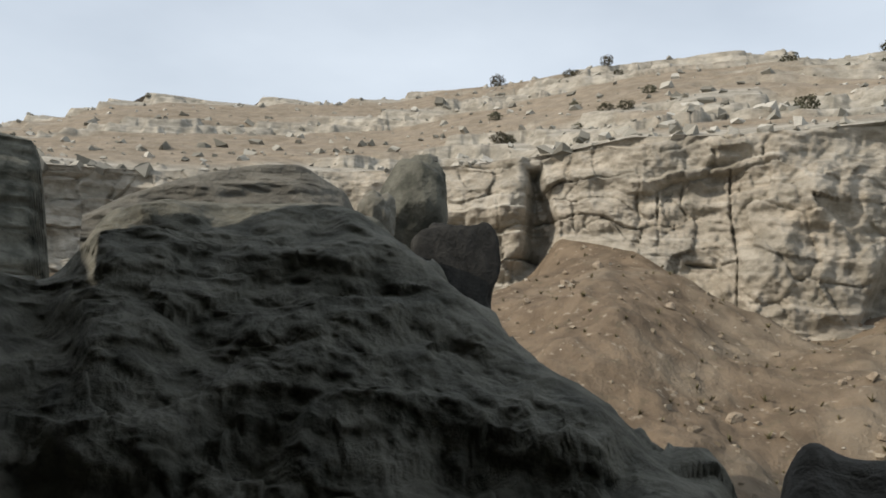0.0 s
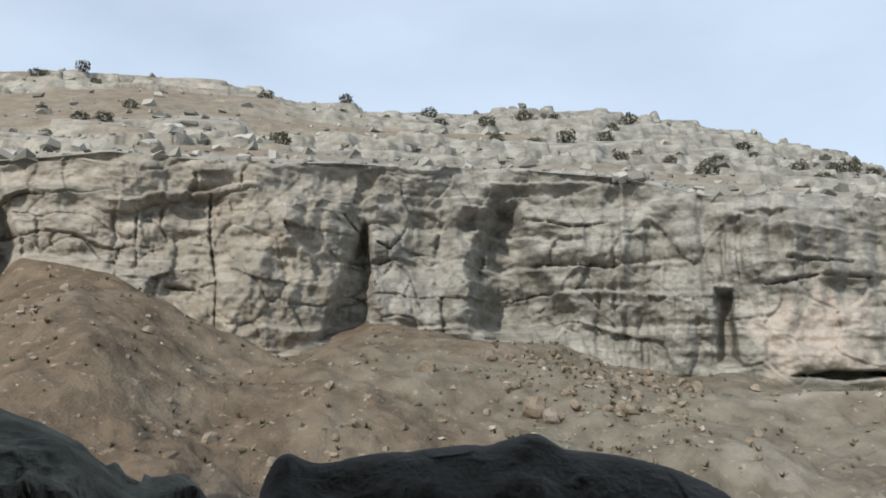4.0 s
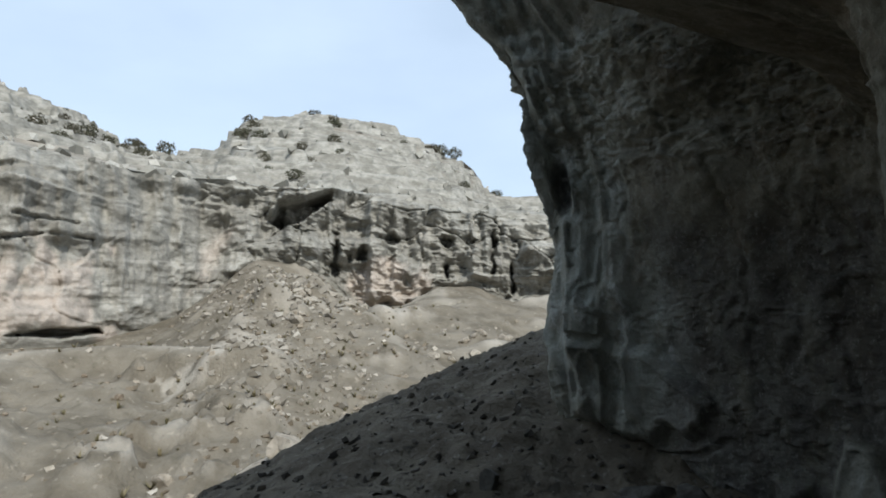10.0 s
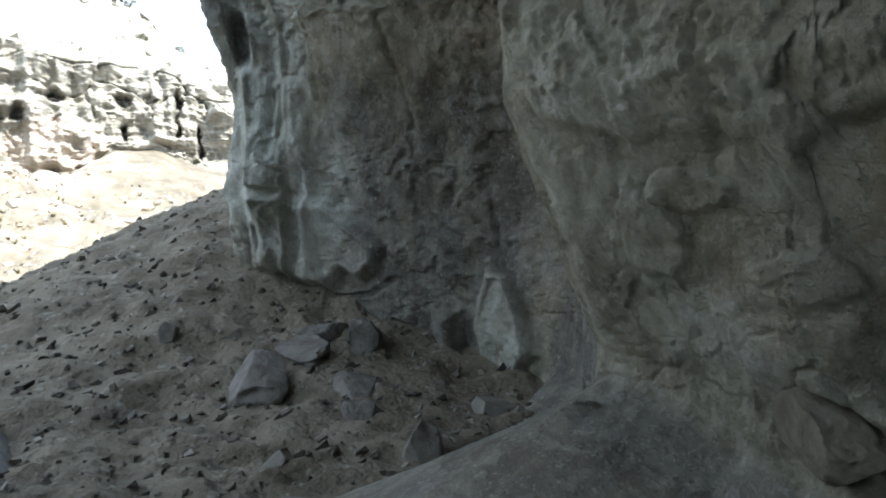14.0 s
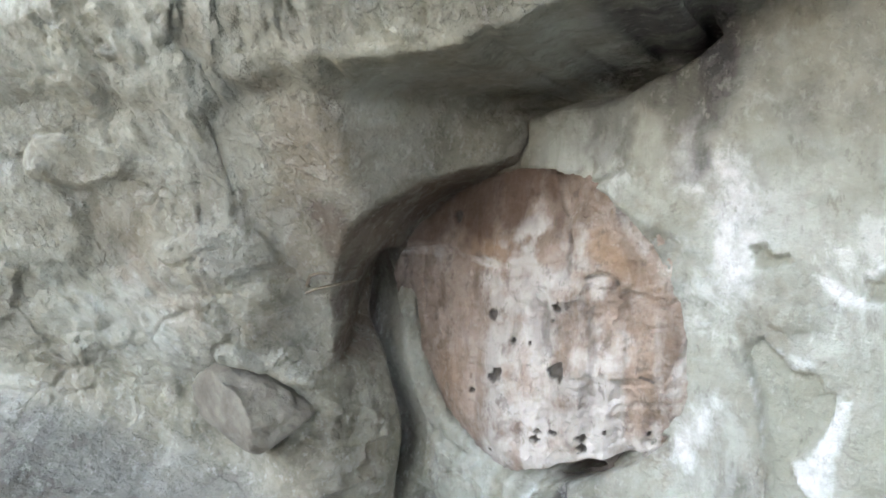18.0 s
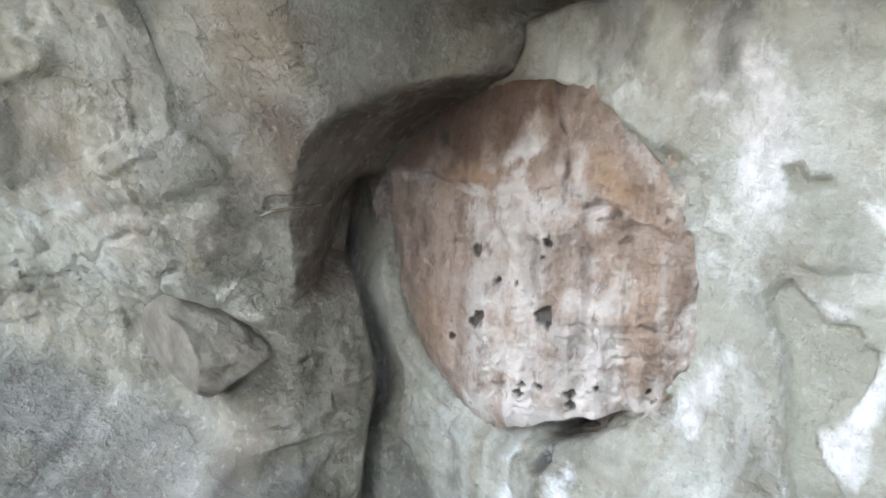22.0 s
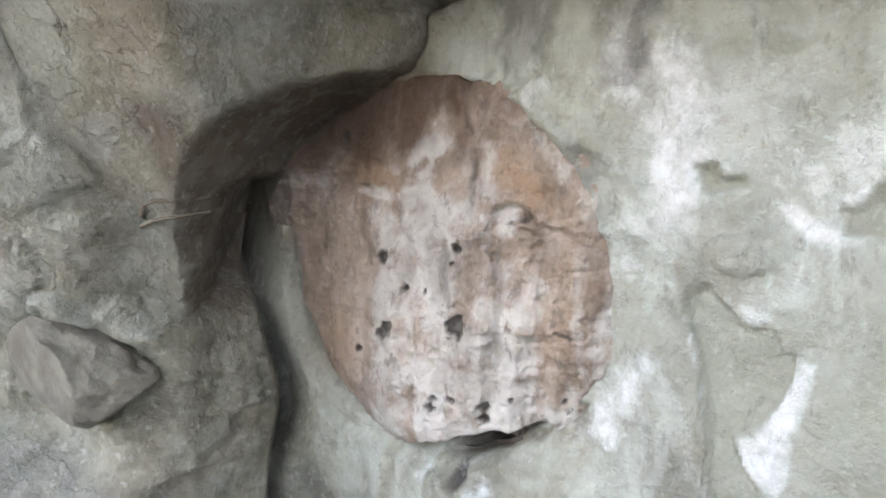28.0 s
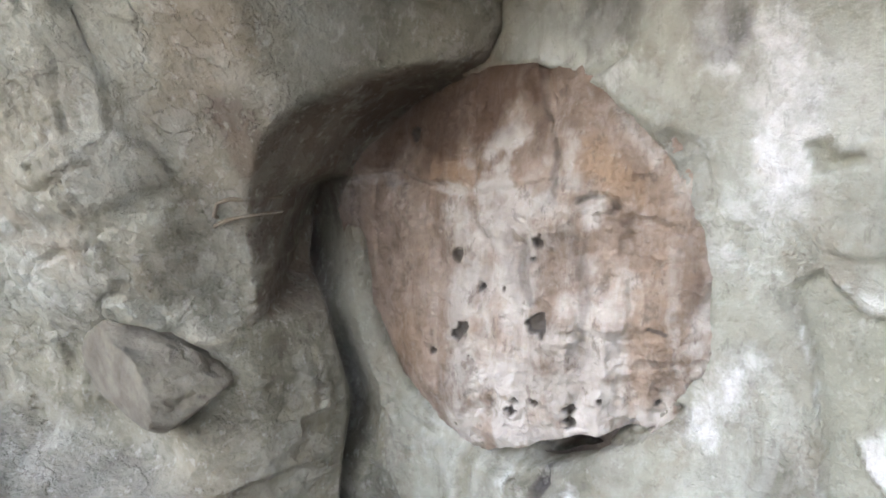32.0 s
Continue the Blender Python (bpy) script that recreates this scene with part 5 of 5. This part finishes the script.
# thin root that loops out of the wall at the hollow's edge
def tube(name, points, radius, material, parent=None):
    cu = bpy.data.curves.new(name, "CURVE")
    cu.dimensions, cu.bevel_depth, cu.bevel_resolution, cu.use_fill_caps = "3D", radius, 2, True
    sp = cu.splines.new("POLY")
    sp.points.add(len(points) - 1)
    for q, c in zip(sp.points, points):
        q.co = (*c, 1)
    ob = new(name, cu)
    me = bpy.data.meshes.new_from_object(ob)
    bpy.data.objects.remove(ob)
    me.materials.append(material)
    ob = new(name, me)
    ob.parent = parent
    return ob


ROOT = plain_rock_material("dry_root", (0.10, 0.085, 0.065), (0.18, 0.155, 0.12), 20)
tagged(tube("root_loop", [(-1.70, 1.02, 1.145), (-1.715, 0.90, 1.150), (-1.745, 0.88, 1.152), (-1.775, 0.88, 1.142), (-1.785, 0.88, 1.115), (-1.80, 0.93, 1.10)], 0.005, ROOT), "thin dry root looping out of the rock", "root")
tagged(tube("root_twig", [(-1.70, 1.02, 1.11), (-1.725, 0.91, 1.112), (-1.76, 0.89, 1.105), (-1.79, 0.89, 1.092), (-1.82, 0.93, 1.08)], 0.0045, ROOT), "thin dry root twig on the rock", "root")

# ---- shaded rock masses on the near side ----
def bearing_mass(name, label, crest, reach, base, depth, seed, material, az0, az1, near=2.5, relief=1.0, kind="structure"):
    """A mass of rock whose crest runs along bearings: rises from its near foot to the crest and falls off behind."""
    az = np.arange(az0, az1, 0.15)
    u = np.r_[np.linspace(0, 1, 330), np.linspace(1.01, 2.0, 60)][:, None]
    A = az[None] + 0 * u
    rc = smooth_table(az, reach, 1.5)
    zc = EYE + rc * np.tan(np.radians(smooth_table(az, crest, 0.7)))
    r = np.where(u <= 1, rc * (1 - near * (1 - u)), rc + depth * (u - 1))
    rise_ = np.where(u <= 1, np.sin(np.clip(u, 0, 1) * math.pi / 2) ** 1.2, np.cos(np.clip(u - 1, 0, 1) * math.pi / 2))
    z = base + (zc - base) * rise_
    s = np.radians(A) * 7
    damp = relief * (0.12 + 0.88 * step(0.0, 0.25, np.abs(u - 1)))
    z = z + damp * 0.30 * fbm(s * 0.55, r * 0.55, 0, 4, seed)
    run = 0.7 * r + 1.0 * z
    q = z * 1.5 + 0.7 * fbm(s * 0.35, r * 0.35, 0, 4, seed + 2) + 0.10 * s
    beds = q - np.floor(q)
    crag = cells(s * 0.8 + 0.5 * fbm(s, run, 0, 3, seed + 3), run * 1.3 + 0.5 * fbm(s, run, 3, 3, seed + 4), seed)
    z = z + damp * (0.30 * (step(0.45, 0.95, beds) - beds) + 0.14 * (crag[2] - 0.5) + 0.05 * ridged(s * 1.4, run * 1.8, 0, 3, seed + 9) + 0.02 * fbm(s * 5, run * 5, 0, 3, seed + 11))
    r = r + damp * (0.20 * fbm(s * 0.8, z * 1.8, 0, 4, seed + 13) + 0.05 * fbm(s * 4, z * 8, 0, 3, seed + 15))
    return tagged(sheet(name, spot(A, r, z), material), label, "rock", kind=kind)


# Mossy rock, its base colour darkened for the shade it stands in.
DARK_ROCK = plain_rock_material("dark_shade_rock", (0.045, 0.047, 0.037), (0.15, 0.147, 0.12), 2.0, (0.025, 0.026, 0.02))
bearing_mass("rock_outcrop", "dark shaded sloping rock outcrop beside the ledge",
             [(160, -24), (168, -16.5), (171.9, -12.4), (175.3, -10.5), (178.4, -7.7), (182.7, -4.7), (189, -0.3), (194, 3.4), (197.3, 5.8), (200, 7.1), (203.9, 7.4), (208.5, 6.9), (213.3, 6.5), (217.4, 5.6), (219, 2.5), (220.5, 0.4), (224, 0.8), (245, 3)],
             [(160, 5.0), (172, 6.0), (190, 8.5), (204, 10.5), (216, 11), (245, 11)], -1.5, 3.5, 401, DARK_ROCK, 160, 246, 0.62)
bearing_mass("rock_mound", "shaded rock mound with scrub behind the outcrop",
             [(198.5, 4), (200, 8.4), (204, 10.4), (208, 10.0), (212, 8.8), (216, 7.1), (219, 5)],
             [(198, 15), (219, 15)], -1.0, 3.0, 411, plain_rock_material("mound_rock", (0.06, 0.056, 0.046), (0.135, 0.127, 0.105), 1.8, (0.04, 0.038, 0.03)), 198.6, 219, 0.17)


bearing_mass("rock_bank", "shaded dark cliff spur closing the valley's end",
             [(219.5, -4), (220.8, 0), (221.3, 6), (221.9, 9.6), (224.4, 9.9), (230, 10.5), (245, 12)],
             [(219, 26), (245, 24)], -2.0, 4.0, 431, DARK_ROCK, 220.2, 246, 0.12)


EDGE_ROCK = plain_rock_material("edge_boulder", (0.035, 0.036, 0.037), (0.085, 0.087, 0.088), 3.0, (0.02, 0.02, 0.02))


def boulder(name, label, az, r, z_top, size, seed, material, turn=0.0, facets=4, group="", rough=0.22):
    ob = new(name, stone_mesh(name, seed, material, size, rough, 5, facets=facets))
    a = math.radians(az + TURN)
    ob.matrix_world = pose(LOOKOUT[0] - math.sin(a) * r, LOOKOUT[1] + math.cos(a) * r, z_top - size[2] * 0.92, 0, 0, az + TURN + turn)
    return tagged(ob, label, "boulder", group)


def top_at(r, elevation):
    return EYE + r * math.tan(math.radians(elevation))


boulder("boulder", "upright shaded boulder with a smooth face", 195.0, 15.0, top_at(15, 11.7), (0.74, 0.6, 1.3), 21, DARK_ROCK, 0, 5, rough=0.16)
# near-black rock added in place of the shaded hollow under the outcrop's overhang
boulder("boulder", "near-black boulder standing in for the shade under an overhang", 192.0, 13.0, top_at(13, 6.6), (1.05, 0.7, 1.3), 23, plain_rock_material("overhang_shade", (0.014, 0.014, 0.013), (0.04, 0.039, 0.035), 3.0, (0.01, 0.01, 0.01)), 0, 6)
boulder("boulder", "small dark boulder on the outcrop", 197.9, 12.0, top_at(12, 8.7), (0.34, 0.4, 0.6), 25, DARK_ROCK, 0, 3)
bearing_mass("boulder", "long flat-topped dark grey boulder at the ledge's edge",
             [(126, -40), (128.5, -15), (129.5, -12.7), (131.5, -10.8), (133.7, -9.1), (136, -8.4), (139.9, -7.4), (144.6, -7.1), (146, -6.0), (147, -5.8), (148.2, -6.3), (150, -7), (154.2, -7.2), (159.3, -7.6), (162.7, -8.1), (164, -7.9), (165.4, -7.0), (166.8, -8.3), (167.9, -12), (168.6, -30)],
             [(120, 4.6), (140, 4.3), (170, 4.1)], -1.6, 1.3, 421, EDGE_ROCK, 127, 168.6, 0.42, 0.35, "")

# ---- scree and rocks in the valley ----
PALE_ROCK = plain_rock_material("pale_scree", (0.23, 0.20, 0.155), (0.40, 0.355, 0.285), 1.4, (0.14, 0.12, 0.09))
BROWN_ROCK = plain_rock_material("brown_scree", (0.19, 0.15, 0.105), (0.33, 0.27, 0.20), 1.6, (0.08, 0.065, 0.045))
dg = bpy.context.evaluated_depsgraph_get()
dg.update()


def ground_at(az, r):
    a = math.radians(az + TURN)
    x, y = LOOKOUT[0] - math.sin(a) * r, LOOKOUT[1] + math.cos(a) * r
    ob = bpy.data.objects["ground"]
    hit, place, normal, _ = ob.ray_cast(Vector((x, y, 60)), Vector((0, 0, -1)))
    return place if hit else None


rng = random.Random(7)
SCREE = [stone_mesh("rock", 50 + i, PALE_ROCK if i % 2 else BROWN_ROCK, (1, 0.8 + 0.1 * i % 0.4, 0.6 + 0.05 * i), 0.35, 2, False, 12, (0.35, 0.75)) for i in range(8)]


def scatter_rock(mesh, az, r, size, label, group="rocks in the valley"):
    p = ground_at(az, r)
    if p is None:
        return
    ob = new("rock", mesh)
    ob.matrix_world = pose(p.x, p.y, p.z + size * 0.25, rng.uniform(-15, 15), rng.uniform(-15, 15), rng.uniform(0, 360)) @ Matrix.Diagonal((size, size, size, 1))
    tagged(ob, label, "rock", group)


# bearing, distance, half size
for az, r, size in ((154.5, 30, 0.75), (149.6, 33, 0.5), (148.2, 33.5, 0.45), (162, 27, 0.42), (170.5, 24, 0.5), (166.5, 22, 0.3), (160.2, 24.5, 0.35), (146.2, 27, 0.8), (145.0, 26.5, 0.55), (143.2, 27.2, 0.5), (183.0, 34, 0.55), (180.5, 35, 0.4), (175.2, 30, 0.4),
                    (111.0, 21, 1.3), (109.0, 20.5, 1.0), (113.5, 19.5, 0.8), (106.2, 22, 1.5), (104.6, 22.5, 1.1), (107.5, 20, 0.7), (115.5, 18, 0.6), (118.0, 17.5, 0.5), (112.0, 17, 0.55), (121.5, 18.5, 0.5), (124, 17.8, 0.4), (163.2, 36.5, 0.6), (172.8, 17.5, 0.55), (171.0, 17.0, 0.6)):
    scatter_rock(SCREE[int(az * 7) % 4 * 2 + (az < 128)], az, r, size * 0.85, "large pale rock half sunk in the valley slope")
for i in range(210):
    zone = i % 3
    if zone == 0:
        az, r = (rng.gauss(108.6, 2.2), rng.uniform(33, 43)) if i % 2 else (rng.gauss(94.5, 1.8), rng.uniform(30, 38))
    elif zone == 1:
        az, r = rng.uniform(134, 146), rng.uniform(27, 38)
    else:
        az, r = rng.uniform(92, 190), rng.uniform(18, 38)
    scatter_rock(SCREE[rng.randrange(4) * 2 + (az < 120)], az, r, rng.uniform(0.12, 0.42) * rng.uniform(0.6, 1.1), "angular limestone rock lying on the slope")


def small_stones(name, label, count, place, size, material, seed, spread):
    """Many small stones in one mesh."""
    gen = np.random.default_rng(seed)
    base = np.array([(x, y, z) for z in (-0.6, 0.6) for x, y in ((-1, -0.8), (1, -0.8), (1, 0.8), (-1, 0.8))])
    faces = np.array([(0, 2, 1), (0, 3, 2), (4, 5, 6), (4, 6, 7), (0, 1, 5), (0, 5, 4), (1, 2, 6), (1, 6, 5), (2, 3, 7), (2, 7, 6), (3, 0, 4), (3, 4, 7)])
    P = place(gen, count)
    P = P[~np.isnan(P[:, 2])]
    n = len(P)
    sc = size[0] + (size[1] - size[0]) * gen.random(n) ** 3
    b = base[None] * (0.75 + 0.22 * gen.normal(size=(n, 8, 3))) * (0.6 + 0.6 * gen.random((n, 1, 3))) * sc[:, None, None]
    for i, j in ((0, 1), (1, 2), (0, 2)):
        turn = gen.random(n)[:, None] * 6.283 * (1.0 if j == 1 else 0.12)
        p, q = b[..., i].copy(), b[..., j].copy()
        b[..., i], b[..., j] = p * np.cos(turn) - q * np.sin(turn), p * np.sin(turn) + q * np.cos(turn)
    V = b + P[:, None]
    F = (faces[None] + 8 * np.arange(n)[:, None, None]).reshape(-1, 3)
    me = bpy.data.meshes.new(name)
    me.from_pydata(V.reshape(-1, 3).tolist(), [], F.tolist())
    me.materials.append(material)
    return tagged(new(name, me), label, "stones", kind="stuff")


def speckled(name, a, b, c):
    k = Nodes(name, 0.92)
    isl = k.n.new("ShaderNodeNewGeometry").outputs["Random Per Island"]
    col = k.mix(k.ramp(isl, 0.0, 0.7), a, b)
    col = k.mix(k.ramp(isl, 0.7, 1.0), col, c)
    return k.done(k.mix(k.ramp(k.noise(20, 5), 0.4, 0.7, 0, 0.4), col, a))


def on_valley(gen, n):
    az, r = np.r_[gen.uniform(90, 195, n // 2), gen.normal(107, 4, n // 4), gen.uniform(134, 150, n - n // 2 - n // 4)], gen.uniform(15, 43, n)
    out = np.full((n, 3), np.nan)
    for i in range(n):
        p = ground_at(az[i], r[i])
        if p is not None:
            out[i] = p
    return out


def on_ledge(gen, n):
    az, r = np.radians(gen.uniform(50, 135, n) + TURN), 1.6 + 7.6 * gen.random(n) ** 0.75
    x, y = LOOKOUT[0] - np.sin(az) * r, LOOKOUT[1] + np.cos(az) * r
    z = ledge_height(x, y)
    z = np.where(y > 2.2, np.nan, z)
    return np.stack([x, y, z], -1)


small_stones("scree", "loose pale and brown stones on the valley slope", 3600, on_valley, (0.025, 0.20), speckled("scree_stones", (0.11, 0.088, 0.06), (0.26, 0.22, 0.165), (0.48, 0.44, 0.37)), 3, 1)
def on_fan(gen, n):
    az, r = gen.normal(109.5, 3.6, n), 23 + 22 * gen.random(n) ** 0.6
    out = np.full((n, 3), np.nan)
    for i in range(n):
        p = ground_at(az[i], r[i])
        if p is not None:
            out[i] = p
    return out


small_stones("talus", "angular grey blocks heaped below the cave", 1600, on_fan, (0.05, 0.27), speckled("talus_blocks", (0.17, 0.15, 0.12), (0.26, 0.235, 0.19), (0.37, 0.34, 0.285)), 9, 1)
small_stones("gravel", "loose grey stones on the shaded slope", 5200, on_ledge, (0.008, 0.05), speckled("ledge_stones", (0.045, 0.04, 0.033), (0.115, 0.105, 0.09), (0.23, 0.215, 0.19)), 4, 1)


def on_hill(gen, n):
    V = np.empty(len(bpy.data.objects["hillside"].data.vertices) * 3, np.float32)
    bpy.data.objects["hillside"].data.vertices.foreach_get("co", V)
    V = V.reshape(-1, 3)
    return V[(gen.random(n) ** 1.3 * (len(V) - 1)).astype(int)].astype(float)


small_stones("hillside_rocks", "weathered grey rocks strewn over the hillside", 1900, on_hill, (0.12, 0.7), speckled("hill_stones", (0.13, 0.125, 0.105), (0.33, 0.315, 0.27), (0.46, 0.44, 0.39)), 6, 1)


def dry_tufts(count, seed):
    gen = np.random.default_rng(seed)
    P = on_valley(gen, count)
    P = P[~np.isnan(P[:, 2])]
    verts, faces = [], []
    for c in P:
        size = gen.uniform(0.08, 0.28)
        for _ in range(9):
            d = gen.normal(size=2) * 0.5
            tip = c + np.array([d[0], d[1], gen.uniform(0.5, 1.0)]) * size
            side = np.array([-d[1], d[0], 0]) / (np.hypot(*d) + 1e-6) * size * 0.18
            i = len(verts)
            verts += [tuple(c - side), tuple(c + side), tuple(tip)]
            faces.append((i, i + 1, i + 2))
    me = bpy.data.meshes.new("dry_tufts")
    me.from_pydata(verts, [], faces)
    me.materials.append(speckled("dry_grass", (0.09, 0.08, 0.045), (0.17, 0.145, 0.08), (0.24, 0.20, 0.12)))
    return tagged(new("dry_tufts", me), "dry grass tufts and low weeds on the valley slope", "grass", kind="stuff")


dry_tufts(900, 8)

# larger stones on the ledge
LEDGE_STONE = plain_rock_material("ledge_stone", (0.07, 0.064, 0.055), (0.165, 0.155, 0.14), 5.0)
for x, y, w, h, seed in ((-5.6, -0.05, 0.30, 0.24, 61), (-5.9, 0.35, 0.26, 0.12, 62), (-4.0, 0.5, 0.15, 0.2, 63), (-4.75, 0.45, 0.2, 0.10, 65), (-3.3, -0.35, 0.38, 0.16, 66), (-4.3, -0.2, 0.12, 0.08, 67), (-2.6, 0.55, 0.16, 0.09, 68), (-5.2, 0.55, 0.22, 0.12, 69), (-2.15, 0.62, 0.07, 0.06, 71), (-2.0, 0.66, 0.05, 0.04, 72)):
    ob = new("stone", stone_mesh("stone", seed, LEDGE_STONE, (w * 1.25, w, h), 0.25, 5, facets=10, cut=(0.35, 0.7)))
    ob.matrix_world = pose(x, y, float(ledge_height(np.array([x]), np.array([y]))[0]) - h * 0.12, seed % 7 * 3 - 9, seed % 5 * 4 - 8, seed * 47)
    tagged(ob, "angular grey stone lying on the shaded gravel", "stone", "stones on the ledge")


FALLEN = plain_rock_material("fallen_block", (0.06, 0.057, 0.05), (0.15, 0.146, 0.13), 6.0, (0.06, 0.055, 0.05))
for x, y, w, h, seed in ((-5.75, 0.85, 0.22, 0.2, 82), (-4.6, 1.3, 0.30, 0.12, 83), (-6.05, 0.55, 0.26, 0.14, 84), (-6.32, -0.49, 0.15, 0.14, 85)):
    ob = new("fallen_block", stone_mesh("fallen_block", seed, FALLEN, (w, w * 0.75, h), 0.22, 5, facets=11, cut=(0.3, 0.7)))
    ob.matrix_world = pose(x, y, float(ledge_height(np.array([x]), np.array([y]))[0]) - h * 0.1, seed % 7 * 4 - 12, seed % 5 * 5 - 10, seed * 31)
    tagged(ob, "fallen angular block of grey limestone at the wall's foot", "rock", "fallen blocks")

ob = new("slab", stone_mesh("slab", 91, EDGE_ROCK, (0.66, 0.50, 0.15), 0.16, 5, facets=6, cut=(0.55, 0.85)))
ob.matrix_world = pose(-5.05, -1.80, float(ledge_height(np.array([-5.05]), np.array([-1.80]))[0]) - 0.02, 2, 3, 24)
tagged(ob, "broad flat grey slab lying in the shaded gravel", "rock")


# ---- bushes on the hillside ----
def leaf_material():
    k = Nodes("dry_scrub", 0.9)
    col = k.mix(k.noise(3.0, 5), (0.045, 0.048, 0.03), (0.11, 0.11, 0.07))
    return k.done(k.mix(k.own(), col, (0.07, 0.06, 0.04)))


SCRUB, TWIG = leaf_material(), ROOT


def bush(seed):
    gen = np.random.default_rng(seed)
    root = tagged(new("bush"), "low dark scrubby bush among the rocks", "bush", "bushes on the hillside")
    verts, faces = [], []
    for _ in range(420):
        d = gen.normal(size=3)
        d /= np.linalg.norm(d)
        c = d * gen.uniform(0.35, 1.0) ** 0.5 * np.array([1, 1, 0.75]) * (1 + 0.3 * math.sin(d[0] * 5 + seed) * math.cos(d[1] * 4)) + np.array([0, 0, 0.6])
        a, b = gen.normal(size=3), gen.normal(size=3)
        a, b = a / np.linalg.norm(a) * 0.12, b / np.linalg.norm(b) * 0.10
        i = len(verts)
        verts += [tuple(c - a), tuple(c + b), tuple(c + a), tuple(c - b)]
        faces.append((i, i + 1, i + 2, i + 3))
    me = bpy.data.meshes.new("crown")
    me.from_pydata(verts, [], faces)
    me.materials.append(SCRUB)
    ob = new("crown", me)
    ob.parent = root
    for k in range(3):
        a = k * 2.1 + seed
        tube("stem", [(0.03 * k, 0, -0.25), (0.15 * math.cos(a), 0.15 * math.sin(a), 0.25), (0.4 * math.cos(a), 0.4 * math.sin(a), 0.75)], 0.035, TWIG, root)
    return root


HILL = bpy.data.objects["hillside"]
BUSHES = [bush(900 + i) for i in range(4)]
SPOTS = [(158.0, 0.75), (154.5, 0.8), (151.8, 0.62), (150.0, 0.5), (147, 0.7), (144.5, 0.75), (139.6, 0.22), (138.2, 0.3), (133.2, 0.25), (131.8, 0.4), (130, 0.5), (127, 0.35), (125.2, 0.55), (123.5, 0.3), (122.5, 0.6), (98.2, 0.97), (112.6, 0.9), (113.2, 0.7), (109, 0.12), (108, 0.3), (103, 0.95), (95.5, 0.9)]
for i in range(62):
    SPOTS.append((rng.uniform(92, 190), rng.uniform(0.05, 1.0) ** 0.7))
for i, (az, u) in enumerate(SPOTS):
    col = min(max(int((az - 84) / 0.115), 0), len(AZ) - 1)
    row = int((u ** 0.8) * 209)
    v = HILL.data.vertices[row * len(AZ) + col].co
    size = rng.uniform(0.35, 0.75) * (1 + 0.5 * u)
    m = pose(v.x, v.y, v.z - 0.05, 0, 0, rng.uniform(0, 360)) @ Matrix.Diagonal((size, size, size * rng.uniform(0.8, 1.2), 1))
    if i < 4:
        BUSHES[i].matrix_world = m
    else:
        ob = copy_thing(BUSHES[i % 4], Matrix.Identity(4))
        ob.matrix_world = m
